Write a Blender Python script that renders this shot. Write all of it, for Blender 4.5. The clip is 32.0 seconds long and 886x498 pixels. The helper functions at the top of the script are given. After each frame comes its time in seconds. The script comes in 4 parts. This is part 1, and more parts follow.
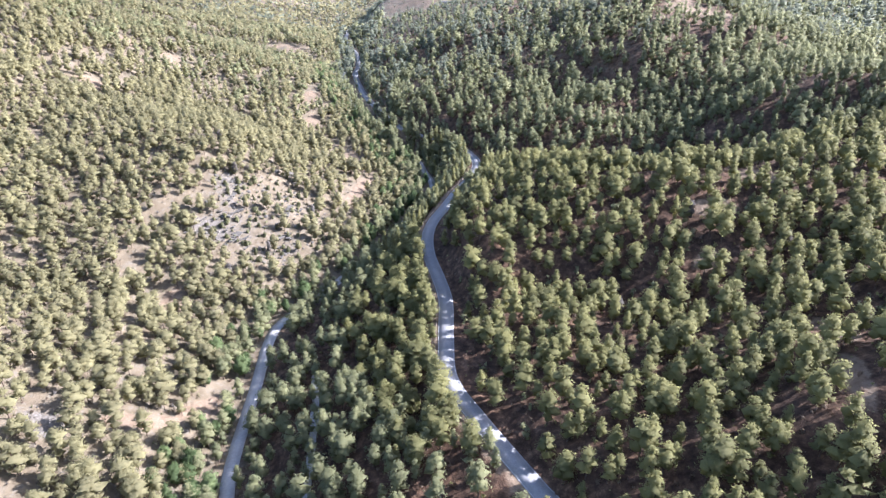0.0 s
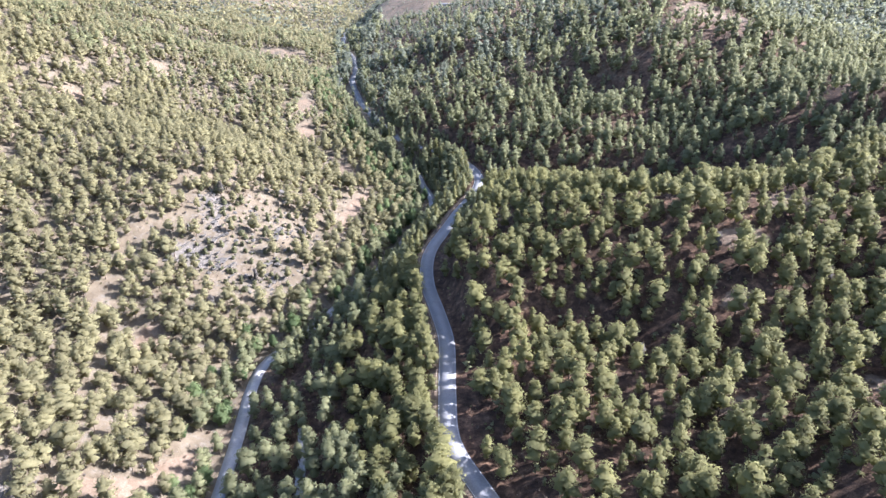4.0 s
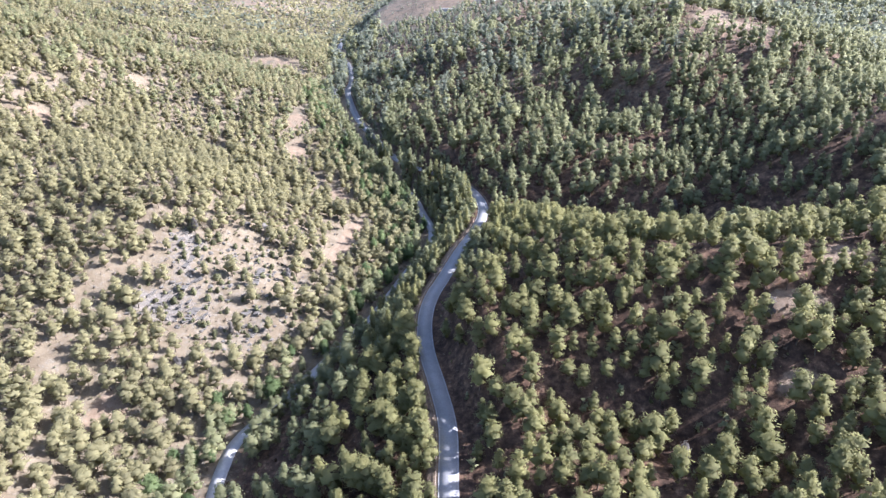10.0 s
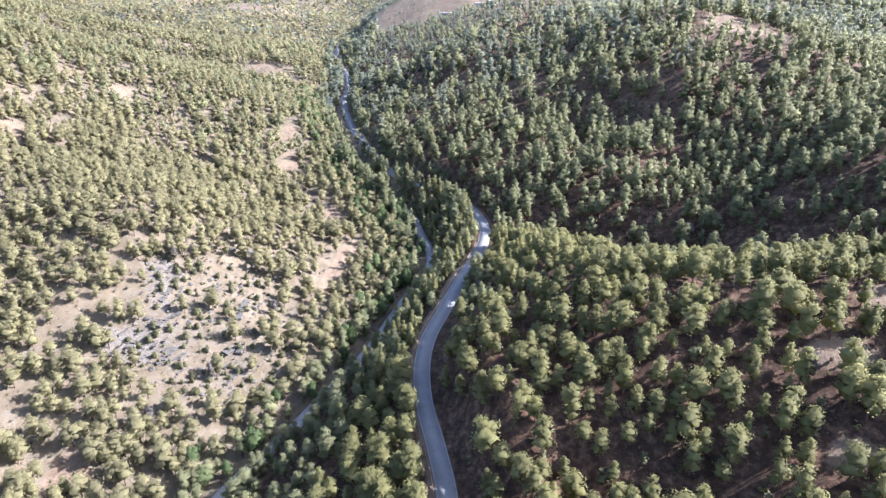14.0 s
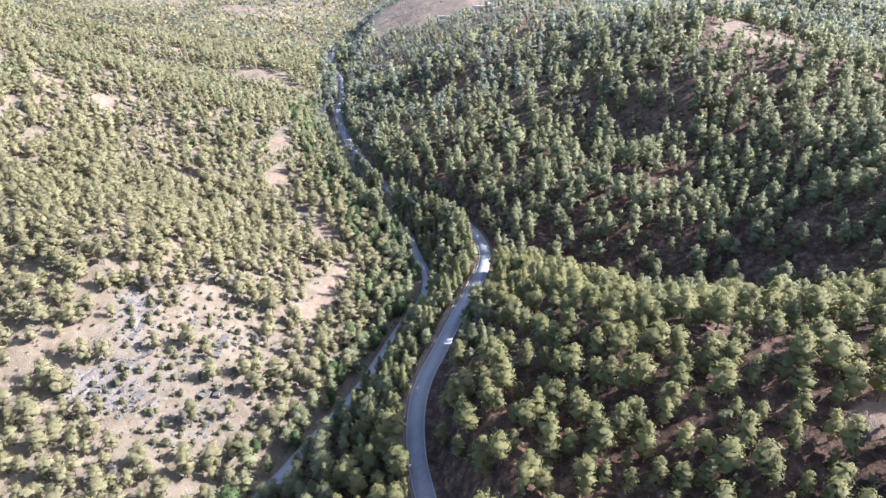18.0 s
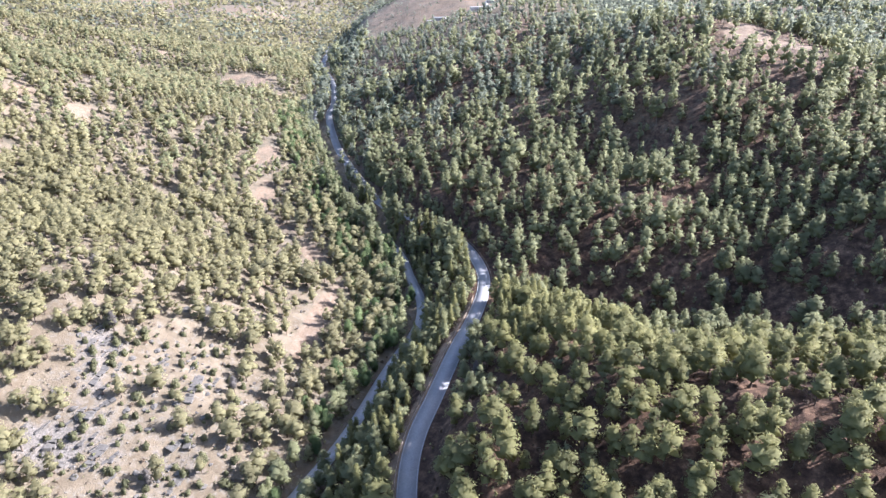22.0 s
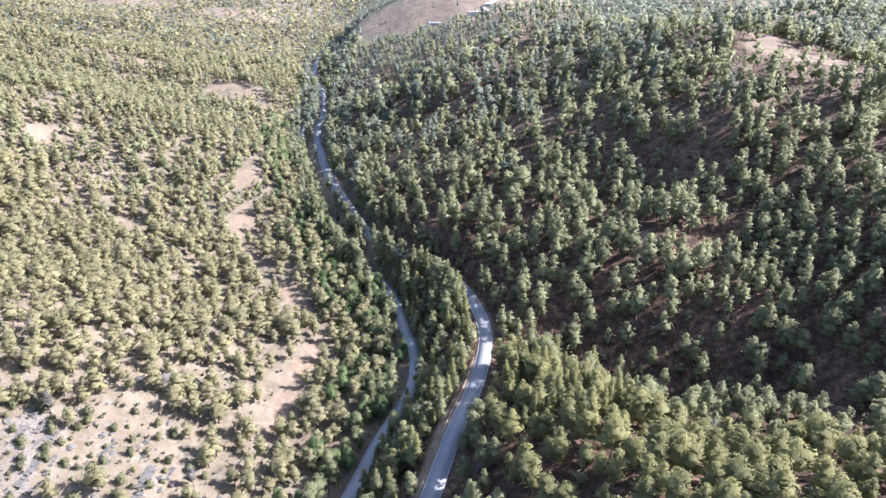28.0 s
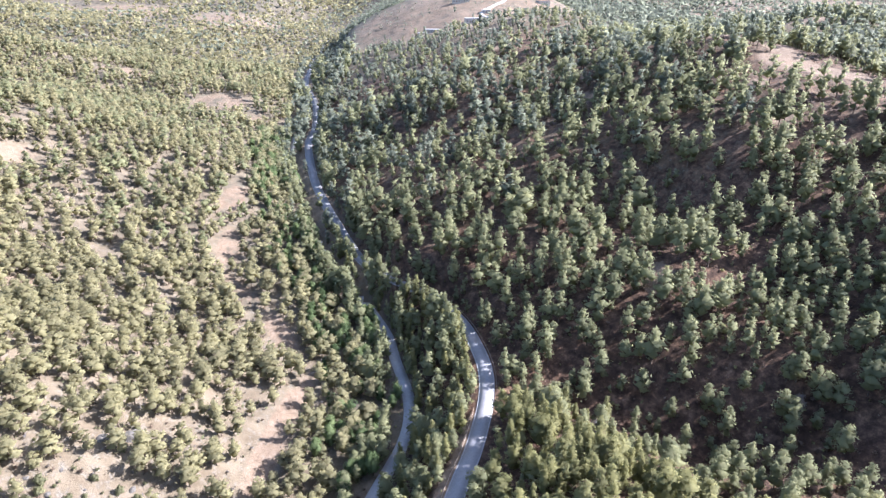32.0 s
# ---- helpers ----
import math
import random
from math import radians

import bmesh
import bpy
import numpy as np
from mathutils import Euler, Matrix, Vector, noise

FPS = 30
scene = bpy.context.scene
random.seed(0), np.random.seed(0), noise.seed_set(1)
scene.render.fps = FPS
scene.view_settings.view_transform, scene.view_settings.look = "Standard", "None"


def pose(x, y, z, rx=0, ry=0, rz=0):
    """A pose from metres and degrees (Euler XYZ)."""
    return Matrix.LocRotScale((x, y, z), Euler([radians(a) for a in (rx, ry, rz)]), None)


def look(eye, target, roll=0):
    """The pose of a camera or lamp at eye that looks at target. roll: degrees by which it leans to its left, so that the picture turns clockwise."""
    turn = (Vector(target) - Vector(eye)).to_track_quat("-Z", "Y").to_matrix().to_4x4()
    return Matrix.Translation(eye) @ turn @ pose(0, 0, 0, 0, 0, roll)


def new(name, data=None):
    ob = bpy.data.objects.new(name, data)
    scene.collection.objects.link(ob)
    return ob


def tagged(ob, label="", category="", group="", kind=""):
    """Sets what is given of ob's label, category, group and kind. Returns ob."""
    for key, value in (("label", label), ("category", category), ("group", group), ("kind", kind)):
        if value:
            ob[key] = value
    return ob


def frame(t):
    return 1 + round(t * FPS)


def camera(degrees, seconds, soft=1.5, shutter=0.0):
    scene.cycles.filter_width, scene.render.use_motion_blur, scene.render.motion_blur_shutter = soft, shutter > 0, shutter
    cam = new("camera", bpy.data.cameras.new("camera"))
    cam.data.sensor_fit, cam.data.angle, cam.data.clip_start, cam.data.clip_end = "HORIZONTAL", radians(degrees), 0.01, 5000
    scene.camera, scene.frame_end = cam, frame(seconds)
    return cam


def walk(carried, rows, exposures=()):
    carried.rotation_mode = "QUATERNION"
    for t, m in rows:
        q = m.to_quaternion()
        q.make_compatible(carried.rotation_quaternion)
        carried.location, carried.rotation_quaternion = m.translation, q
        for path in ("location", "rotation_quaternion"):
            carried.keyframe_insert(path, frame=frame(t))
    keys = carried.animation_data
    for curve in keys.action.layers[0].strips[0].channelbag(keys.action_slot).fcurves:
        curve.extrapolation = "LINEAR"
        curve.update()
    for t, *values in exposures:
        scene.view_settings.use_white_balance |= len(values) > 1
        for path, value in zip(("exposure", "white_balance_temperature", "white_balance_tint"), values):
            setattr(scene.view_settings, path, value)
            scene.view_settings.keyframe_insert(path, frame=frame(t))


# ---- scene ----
cam = camera(73.0, 32.0, soft=1.4)
METRES, EYE, TILT, LEAN, TURN = 193.0, 100.0, -25.0, 0.0, 0.0
ROWS = [
    (0.0, 0.0, 0.0, 0.0, 0.0, 0.0, -0.0),
    (0.5, -0.0, 0.0138, 0.0083, 0.01, -0.02, 0.02),
    (1.0, -0.0001, 0.0276, 0.0167, 0.02, -0.03, 0.04),
    (1.5, -0.0, 0.0413, 0.0251, 0.02, -0.04, 0.07),
    (2.0, -0.0, 0.0551, 0.0334, 0.03, -0.05, 0.09),
    (2.5, -0.0, 0.0689, 0.0418, 0.04, -0.05, 0.12),
    (3.0, 0.0, 0.0818, 0.0493, 0.05, -0.06, 0.14),
    (3.5, -0.0, 0.096, 0.0572, 0.05, -0.05, 0.16),
    (5.5, 0.0004, 0.1524, 0.089, 0.06, -0.06, 0.22),
    (6.0, 0.0007, 0.1665, 0.0973, 0.08, -0.06, 0.23),
    (6.5, 0.0008, 0.1806, 0.1058, 0.08, -0.06, 0.23),
    (7.0, 0.0006, 0.1942, 0.1145, 0.08, -0.07, 0.22),
    (7.5, 0.0009, 0.2082, 0.123, 0.1, -0.05, 0.22),
    (8.0, 0.0011, 0.222, 0.1317, 0.11, -0.04, 0.23),
    (8.5, 0.0015, 0.2355, 0.1404, 0.14, -0.04, 0.25),
    (9.0, 0.0017, 0.2492, 0.1488, 0.15, -0.04, 0.25),
    (9.5, 0.002, 0.2629, 0.1574, 0.17, -0.05, 0.27),
    (10.0, 0.0023, 0.2767, 0.1659, 0.19, -0.04, 0.31),
    (10.5, 0.0026, 0.2904, 0.1742, 0.21, -0.04, 0.33),
    (11.0, 0.0029, 0.3041, 0.1822, 0.22, -0.04, 0.36),
    (11.5, 0.0031, 0.3176, 0.19, 0.23, -0.03, 0.38),
    (12.0, 0.0031, 0.3308, 0.1976, 0.24, -0.01, 0.4),
    (12.5, 0.0034, 0.3439, 0.2051, 0.26, 0.0, 0.42),
    (13.0, 0.0038, 0.3566, 0.2123, 0.26, 0.02, 0.44),
    (13.5, 0.0042, 0.369, 0.2197, 0.23, 0.04, 0.46),
    (14.0, 0.0047, 0.3814, 0.2269, 0.2, 0.06, 0.49),
    (14.5, 0.0052, 0.3938, 0.2341, 0.18, 0.08, 0.5),
    (16.5, 0.0071, 0.4432, 0.2643, 0.12, 0.1, 0.51),
    (17.0, 0.0075, 0.4559, 0.2717, 0.1, 0.08, 0.5),
    (17.5, 0.0081, 0.4687, 0.2792, 0.09, 0.07, 0.5),
    (18.0, 0.0089, 0.4817, 0.2862, 0.06, 0.08, 0.52),
    (18.5, 0.0096, 0.4949, 0.2934, 0.03, 0.07, 0.54),
    (19.0, 0.0103, 0.5082, 0.3005, 0.0, 0.06, 0.56),
    (19.5, 0.011, 0.5216, 0.3079, -0.02, 0.04, 0.58),
    (20.0, 0.0116, 0.535, 0.3156, -0.05, 0.01, 0.59),
    (20.5, 0.0122, 0.5485, 0.3235, -0.08, -0.01, 0.6),
    (21.0, 0.0127, 0.5621, 0.3312, -0.12, -0.03, 0.61),
    (21.5, 0.0132, 0.5757, 0.339, -0.15, -0.05, 0.62),
    (22.0, 0.0135, 0.5889, 0.3473, -0.18, -0.07, 0.64),
    (22.5, 0.0138, 0.6024, 0.3557, -0.22, -0.1, 0.66),
    (23.0, 0.0139, 0.6157, 0.3643, -0.27, -0.12, 0.66),
    (23.5, 0.0142, 0.6291, 0.3728, -0.3, -0.13, 0.68),
    (24.0, 0.0144, 0.6426, 0.3813, -0.33, -0.15, 0.69),
    (24.5, 0.0147, 0.6562, 0.3898, -0.36, -0.16, 0.7),
    (25.0, 0.0151, 0.67, 0.3981, -0.38, -0.16, 0.71),
    (25.5, 0.0158, 0.6841, 0.4065, -0.39, -0.17, 0.72),
    (27.5, 0.0175, 0.7394, 0.4416, -0.43, -0.2, 0.81),
    (28.0, 0.0181, 0.7533, 0.4507, -0.44, -0.22, 0.83),
    (28.5, 0.0186, 0.767, 0.459, -0.44, -0.21, 0.85),
    (29.0, 0.0192, 0.7805, 0.4669, -0.46, -0.18, 0.88),
    (29.5, 0.0195, 0.7936, 0.4746, -0.51, -0.14, 0.9),
    (30.0, 0.02, 0.8065, 0.4822, -0.55, -0.1, 0.92),
    (30.5, 0.0204, 0.8193, 0.4899, -0.58, -0.06, 0.94),
    (31.0, 0.0206, 0.8321, 0.4975, -0.63, -0.02, 0.95),
    (31.5, 0.021, 0.845, 0.5052, -0.66, -0.01, 0.95),
    (32.0, 0.0214, 0.8578, 0.5129, -0.68, 0.0, 0.95),
]
walk(cam, [(t, pose(0, 0, EYE, TILT, LEAN, TURN) @ pose(METRES * x, METRES * y, METRES * z, 90 + pitch, roll, yaw)) for t, x, y, z, yaw, pitch, roll in ROWS], [(0.0, 1.9, 5780.0, 19.5), (32.0, 1.9, 5780.0, 19.5)])

# ---- world and sun ----
SUN_AZ, SUN_EL = 81.0, 33.5          # azimuth clockwise from +y, elevation
world = bpy.data.worlds.new("sky")
scene.world = world
world.use_nodes = True
wn = world.node_tree.nodes
sky = wn.new("ShaderNodeTexSky")
sky.sky_type = "NISHITA"
sky.sun_disc = False
sky.sun_elevation, sky.sun_rotation = radians(SUN_EL), radians(SUN_AZ)
sky.dust_density = 2.0
wn["Background"].inputs["Strength"].default_value = 0.11
world.node_tree.links.new(sky.outputs[0], wn["Background"].inputs["Color"])
sun_data = bpy.data.lights.new("sun", "SUN")
sun_data.energy, sun_data.angle, sun_data.color = 5.25, radians(0.53), (1.0, 0.955, 0.91)
sun = new("sun", sun_data)
sd = Vector((math.sin(radians(SUN_AZ)) * math.cos(radians(SUN_EL)), math.cos(radians(SUN_AZ)) * math.cos(radians(SUN_EL)), math.sin(radians(SUN_EL))))
sun.matrix_world = look(sd * 300, (0, 0, 0))

# ---- plan: valley floor, road, dirt track, hills ----
ROAD = np.array([(150, -260), (110, -120), (72, 10), (30, 95), (23, 108), (10, 132), (2, 150), (1, 171), (1, 195), (-2, 213), (-6, 232), (-7, 250), (-5, 266), (0, 283), (8, 310),
                 (15, 330), (20, 351), (21, 369), (18, 388), (13, 406), (4, 424), (-17, 442), (-33, 461), (-50, 500), (-60, 525), (-75, 569),
                 (-90, 633), (-92, 675), (-105, 750), (-127, 826), (-140, 918), (-150, 994), (-157, 1081), (-171, 1229), (-190, 1420)], float)
ROAD_Z = np.array([(-260, -24), (60, -16), (100, -15), (172, -13.5), (230, -11), (260, -10), (340, -9.5), (390, -11), (420, -13.5), (490, -9.5), (560, -4.5), (630, 2), (740, 9.5), (826, 14), (1230, 14), (1420, 17)])
TRACK = np.array([(-90, -260), (-72, -100), (-60, 60), (-60, 110), (-66, 140), (-69, 180), (-71, 204), (-69, 219), (-55, 243), (-40, 272), (-30, 292), (-18, 326), (-8, 352),
                  (-7, 372), (-13, 395), (-18, 413), (-30, 436), (-54, 476), (-60, 498), (-84, 575), (-101, 630), (-106, 662)], float)
FLOOR_Z = np.array([(-260, -55), (100, -42), (165, -40), (220, -37), (275, -33.5), (318, -30), (400, -25), (445, -19.5), (488, -13.5), (560, -8), (629, -2), (740, 7), (826, 12), (1230, 12.5), (1420, 16), (2600, 45)])
VALLEY = np.array([*TRACK, (-112, 760), (-132, 832), (-145, 918), (-155, 994), (-162, 1081), (-177, 1229), (-196, 1420), (-230, 2000)], float)
# rise of the ground over the two plain valley sides, on a wide lattice of hills and hollows
NEAR_HILLS = np.array([
    (-24.2, 1.3, -8.2, 10.5, 4.0, 33.9, 14.6), (-9.9, 7.2, -1.4, 6.8, -8.6, -9.6, 10.0), (-10.5, -18.3, 3.0, 0.6, 30.5, 15.9, 11.5),
    (-21.4, 21.4, -14.2, 7.3, 8.2, -14.1, 40.8), (-17.7, -3.8, -22.9, 4.6, 2.2, 2.1, 7.5), (-11.5, -19.9, 6.2, 8.5, -3.1, 0.6, 13.0)])
WIDE_HILLS = np.array([(11.7, -3.0, 2.7, -8.0, 24.8, 32.8), (-32.8, -27.2, 7.9, 4.0, 14.7, -33.7), (-4.4, -10.2, 5.5, 0.0, 22.5, 12.5), (-8.6, -12.3, 10.4, -0.9, 14.4, 6.3)])


def smooth(a, b, v):
    u = np.clip((v - a) / (b - a), 0, 1)
    return u * u * (3 - 2 * u)


def curve_points(line, step=2.0):
    """A smooth line through the corner points (Catmull-Rom), about step metres apart."""
    p = np.vstack([2 * line[0] - line[1], line, 2 * line[-1] - line[-2]])
    out = []
    for i in range(1, len(p) - 2):
        n = max(1, int(np.linalg.norm(p[i + 1] - p[i]) / step))
        for u in np.arange(n) / n:
            out.append(0.5 * (2 * p[i] + (p[i + 1] - p[i - 1]) * u + (2 * p[i - 1] - 5 * p[i] + 4 * p[i + 1] - p[i + 2]) * u * u + (3 * p[i] - p[i - 1] - 3 * p[i + 1] + p[i + 2]) * u ** 3))
    return np.array([*out, line[-1]])


ROAD_LINE, TRACK_LINE = curve_points(ROAD), curve_points(TRACK)


def off_line(x, y, line):
    """Distance to a line, signed (positive on its right), and the y of its nearest point."""
    best, side, yy = np.full(x.shape, 1e9), np.ones(x.shape), np.zeros(x.shape)
    thin = line[::3]
    near = (x > thin[:, 0].min() - 60) & (x < thin[:, 0].max() + 60) & (y > thin[:, 1].min() - 60) & (y < thin[:, 1].max() + 60)
    xn, yn = x[near], y[near]
    b, s, q = best[near], side[near], yy[near]
    for (ax, ay), (bx, by) in zip(thin[:-1], thin[1:]):
        ex, ey = bx - ax, by - ay
        u = np.clip(((xn - ax) * ex + (yn - ay) * ey) / (ex * ex + ey * ey), 0, 1)
        px, py = ax + u * ex, ay + u * ey
        d = np.hypot(xn - px, yn - py)
        m = d < b
        b = np.where(m, d, b)
        s = np.where(m, np.sign((xn - ax) * ey - (yn - ay) * ex), s)
        q = np.where(m, py, q)
    best[near], side[near], yy[near] = b, s, q
    return best, side, yy


# the side gully behind the spur: x, y, height of its bed
GULLY = np.array([(12, 352, -11), (44, 351, -15), (64, 340, -15), (84, 327, -14), (105, 317, -9), (130, 309, 4), (165, 301, 21), (200, 299, 38)], float)
HOLLOW = np.array([(12, 196, -11), (30, 191, -10), (46, 186, -9), (60, 180, -8), (78, 172, -4), (96, 165, 3)], float)


def gully(x, y, h):
    """Cuts the gully's flanks into the ground: the shady one under the spur is gentler than the other."""
    cut = np.full(x.shape, 1e3)
    for a, b in [*zip(GULLY[:-1], GULLY[1:]), *zip(HOLLOW[:-1], HOLLOW[1:])]:
        e = b[:2] - a[:2]
        u = np.clip(((x - a[0]) * e[0] + (y - a[1]) * e[1]) / (e @ e), 0, 1)
        d = np.hypot(x - a[0] - u * e[0], y - a[1] - u * e[1])
        north = (y - a[1]) * e[0] - (x - a[0]) * e[1] > 0
        cut = np.minimum(cut, a[2] + u * (b[2] - a[2]) + np.where(north, 0.62, 0.47) * np.maximum(d - 3, 0) + np.where(north, 0.004, 0.0) * d * d)
    k = 2.5
    return np.where(cut < h + 15, h - k * np.log1p(np.exp(np.clip((h - cut) / k, -30, 30))), h)


WAVES = np.random.RandomState(5)
WAVE_SET = [(2 * math.pi / w, WAVES.uniform(0, 2 * math.pi), WAVES.uniform(0, 6.3), a) for w, a in ((95, .9), (80, .8), (60, .7), (47, .6), (38, .5), (29, .4), (23, .35), (17, .25), (13, .2), (11, .18))]
FAR_WAVES = [(2 * math.pi / w, WAVES.uniform(0, 2 * math.pi), WAVES.uniform(0, 6.3), a) for w, a in ((900, 4), (640, 4), (420, 3.5), (300, 3), (190, 2.5))]


def ripple(x, y, waves):
    return sum(a * np.sin(k * (x * math.cos(d) + y * math.sin(d)) + p) for k, d, p, a in waves)


KNOLLS = [(88, 394, 24, 9.0), (184, 578, 42, 13.0), (88, 596, 40, -8.0), (28, 612, 30, 6.0), (130, 244, 18, 3.0), (-100, 462, 25, -4.0), (-215, 512, 40, -5.0), (142, 455, 17, 9.0), (106, 440, 16, -8.0)]


def far_land(x, y, d):
    """The land behind the near hills: a wooded valley between a tan plateau and the bare village hill, and open terraced country on the right."""
    bed = np.interp(y, FLOOR_Z[:, 0], FLOOR_Z[:, 1])
    plateau = np.interp(y, (700, 900, 1300, 2000, 4600), (34, 31, 48, 72, 220)) + 22 * smooth(350, 900, -x)
    h = bed + (plateau - bed) * smooth(25, 190, -d)
    hill = ((x - 60) / 190) ** 2 + ((y - 1060) / 270) ** 2
    h = h + 80 * np.exp(-hill ** 1.5) * smooth(0, 60, d)
    open_land = np.interp(y, (600, 800, 1000, 1300, 2000, 4600), (52, 46, 50, 61, 105, 260)) + 17 * np.exp(-((x - 385) / 75) ** 2 - ((y - 830) / 45) ** 2)
    h = h + np.maximum(open_land - h, 0) * smooth(60, 330, d + 0.12 * (y - 900))
    return h + ripple(x, y, FAR_WAVES) + 0.5 * ripple(x, y, WAVE_SET) * smooth(10, 60, np.abs(d))


def height(x, y):
    x, y = np.broadcast_arrays(np.asarray(x, float), np.asarray(y, float))
    x, y = x.ravel(), y.ravel()
    d = x - np.interp(y, VALLEY[:, 1], VALLEY[:, 0])
    h = np.interp(y, FLOOR_Z[:, 0], FLOOR_Z[:, 1]) + 108.2 * np.tanh(np.maximum(-d - 6, 0) / 200) + 38.8 * np.tanh(np.maximum(d - 6, 0) / 200)
    for j in range(6):
        for i in range(7):
            h = h + NEAR_HILLS[j, i] * np.exp(-((x + 210 - 70 * i) ** 2 + (y - 110 - 70 * j) ** 2) / (2 * 54.0 ** 2))
    for j, cy in enumerate((570, 690, 810, 950)):
        for i in range(6):
            h = h + WIDE_HILLS[j, i] * np.exp(-((x + 360 - 120 * i) ** 2 + (y - cy) ** 2) / (2 * 100.0 ** 2))
    # corrections of single knolls and hollows: x, y, spread, rise
    for kx, ky, spr, rise in KNOLLS:
        h = h + rise * np.exp(-((x - kx) ** 2 + (y - ky) ** 2) / (2 * spr * spr))
    h = gully(x, y, h)
    h = h + ripple(x, y, WAVE_SET) * smooth(8, 40, np.abs(d))
    far = far_land(x, y, d)
    # the steep cut bank on the hill side of the road
    dist, side, _ = off_line(x, y, ROAD_LINE)
    h = h + 8.0 * np.exp(-((dist - 18.5) / 8.5) ** 2) * (side > 0) * smooth(165, 205, y) * (1 - smooth(255, 290, y))
    start = 790 - 70 * smooth(150, 300, -x) - 150 * smooth(110, 240, x)
    h = h + (far - h) * smooth(0, 200, y - start)
    for line, prof, flat, edge in ((TRACK_LINE, FLOOR_Z, 2.8, 11.0), (ROAD_LINE, ROAD_Z, 4.0, 11.0)):
        dist, _, yy = off_line(x, y, line)
        z = np.interp(yy, prof[:, 0], prof[:, 1])
        w = (1 - smooth(flat, edge, dist)) * (1 - smooth(1380, 1420, y))
        h = h + (z - h) * w
    return h


# ---- materials ----
def material(name, rough=0.9):
    m = bpy.data.materials.new(name)
    m.use_nodes = True
    n, l = m.node_tree.nodes, m.node_tree.links
    b = n["Principled BSDF"]
    b.inputs["Roughness"].default_value = rough
    b.inputs["Specular IOR Level"].default_value = 0.25
    return m, n, l, b


def noise_node(n, l, scale, detail=4, rough=0.6):
    c = n.new("ShaderNodeNewGeometry")
    t = n.new("ShaderNodeTexNoise")
    t.inputs["Scale"].default_value, t.inputs["Detail"].default_value, t.inputs["Roughness"].default_value = scale, detail, rough
    l.new(c.outputs["Position"], t.inputs["Vector"])
    return t.outputs["Fac"]


def ramp(n, l, fac, stops):
    r = n.new("ShaderNodeValToRGB")
    r.color_ramp.elements[0].position, r.color_ramp.elements[0].color = stops[0][0], (*stops[0][1], 1)
    r.color_ramp.elements[1].position, r.color_ramp.elements[1].color = stops[-1][0], (*stops[-1][1], 1)
    for p, c in stops[1:-1]:
        r.color_ramp.elements.new(p).color = (*c, 1)
    l.new(fac, r.inputs["Fac"])
    return r.outputs["Color"]


def mix(n, l, fac, a, b, kind="MIX"):
    m = n.new("ShaderNodeMix")
    m.data_type, m.blend_type = "RGBA", kind
    if isinstance(fac, (int, float)):
        m.inputs["Factor"].default_value = fac
    else:
        l.new(fac, m.inputs["Factor"])
    for k, v in ((6, a), (7, b)):
        if isinstance(v, tuple):
            m.inputs[k].default_value = (*v, 1)
        else:
            l.new(v, m.inputs[k])
    return m.outputs[2]


def sharpen(n, l, fac, lo, hi):
    m = n.new("ShaderNodeMapRange")
    m.inputs["From Min"].default_value, m.inputs["From Max"].default_value = lo, hi
    l.new(fac, m.inputs["Value"])
    return m.outputs[0]


def plus(n, l, a, b, op="ADD"):
    m = n.new("ShaderNodeMath")
    m.operation = op
    for k, v in ((0, a), (1, b)):
        if isinstance(v, (int, float)):
            m.inputs[k].default_value = v
        else:
            l.new(v, m.inputs[k])
    return m.outputs[0]


def bump(n, l, b, fac, strength, dist):
    u = n.new("ShaderNodeBump")
    u.inputs["Strength"].default_value, u.inputs["Distance"].default_value = strength, dist
    l.new(fac, u.inputs["Height"])
    l.new(u.outputs[0], b.inputs["Normal"])


def attribute(n, name):
    a = n.new("ShaderNodeAttribute")
    a.attribute_name = name
    return a.outputs["Fac"]


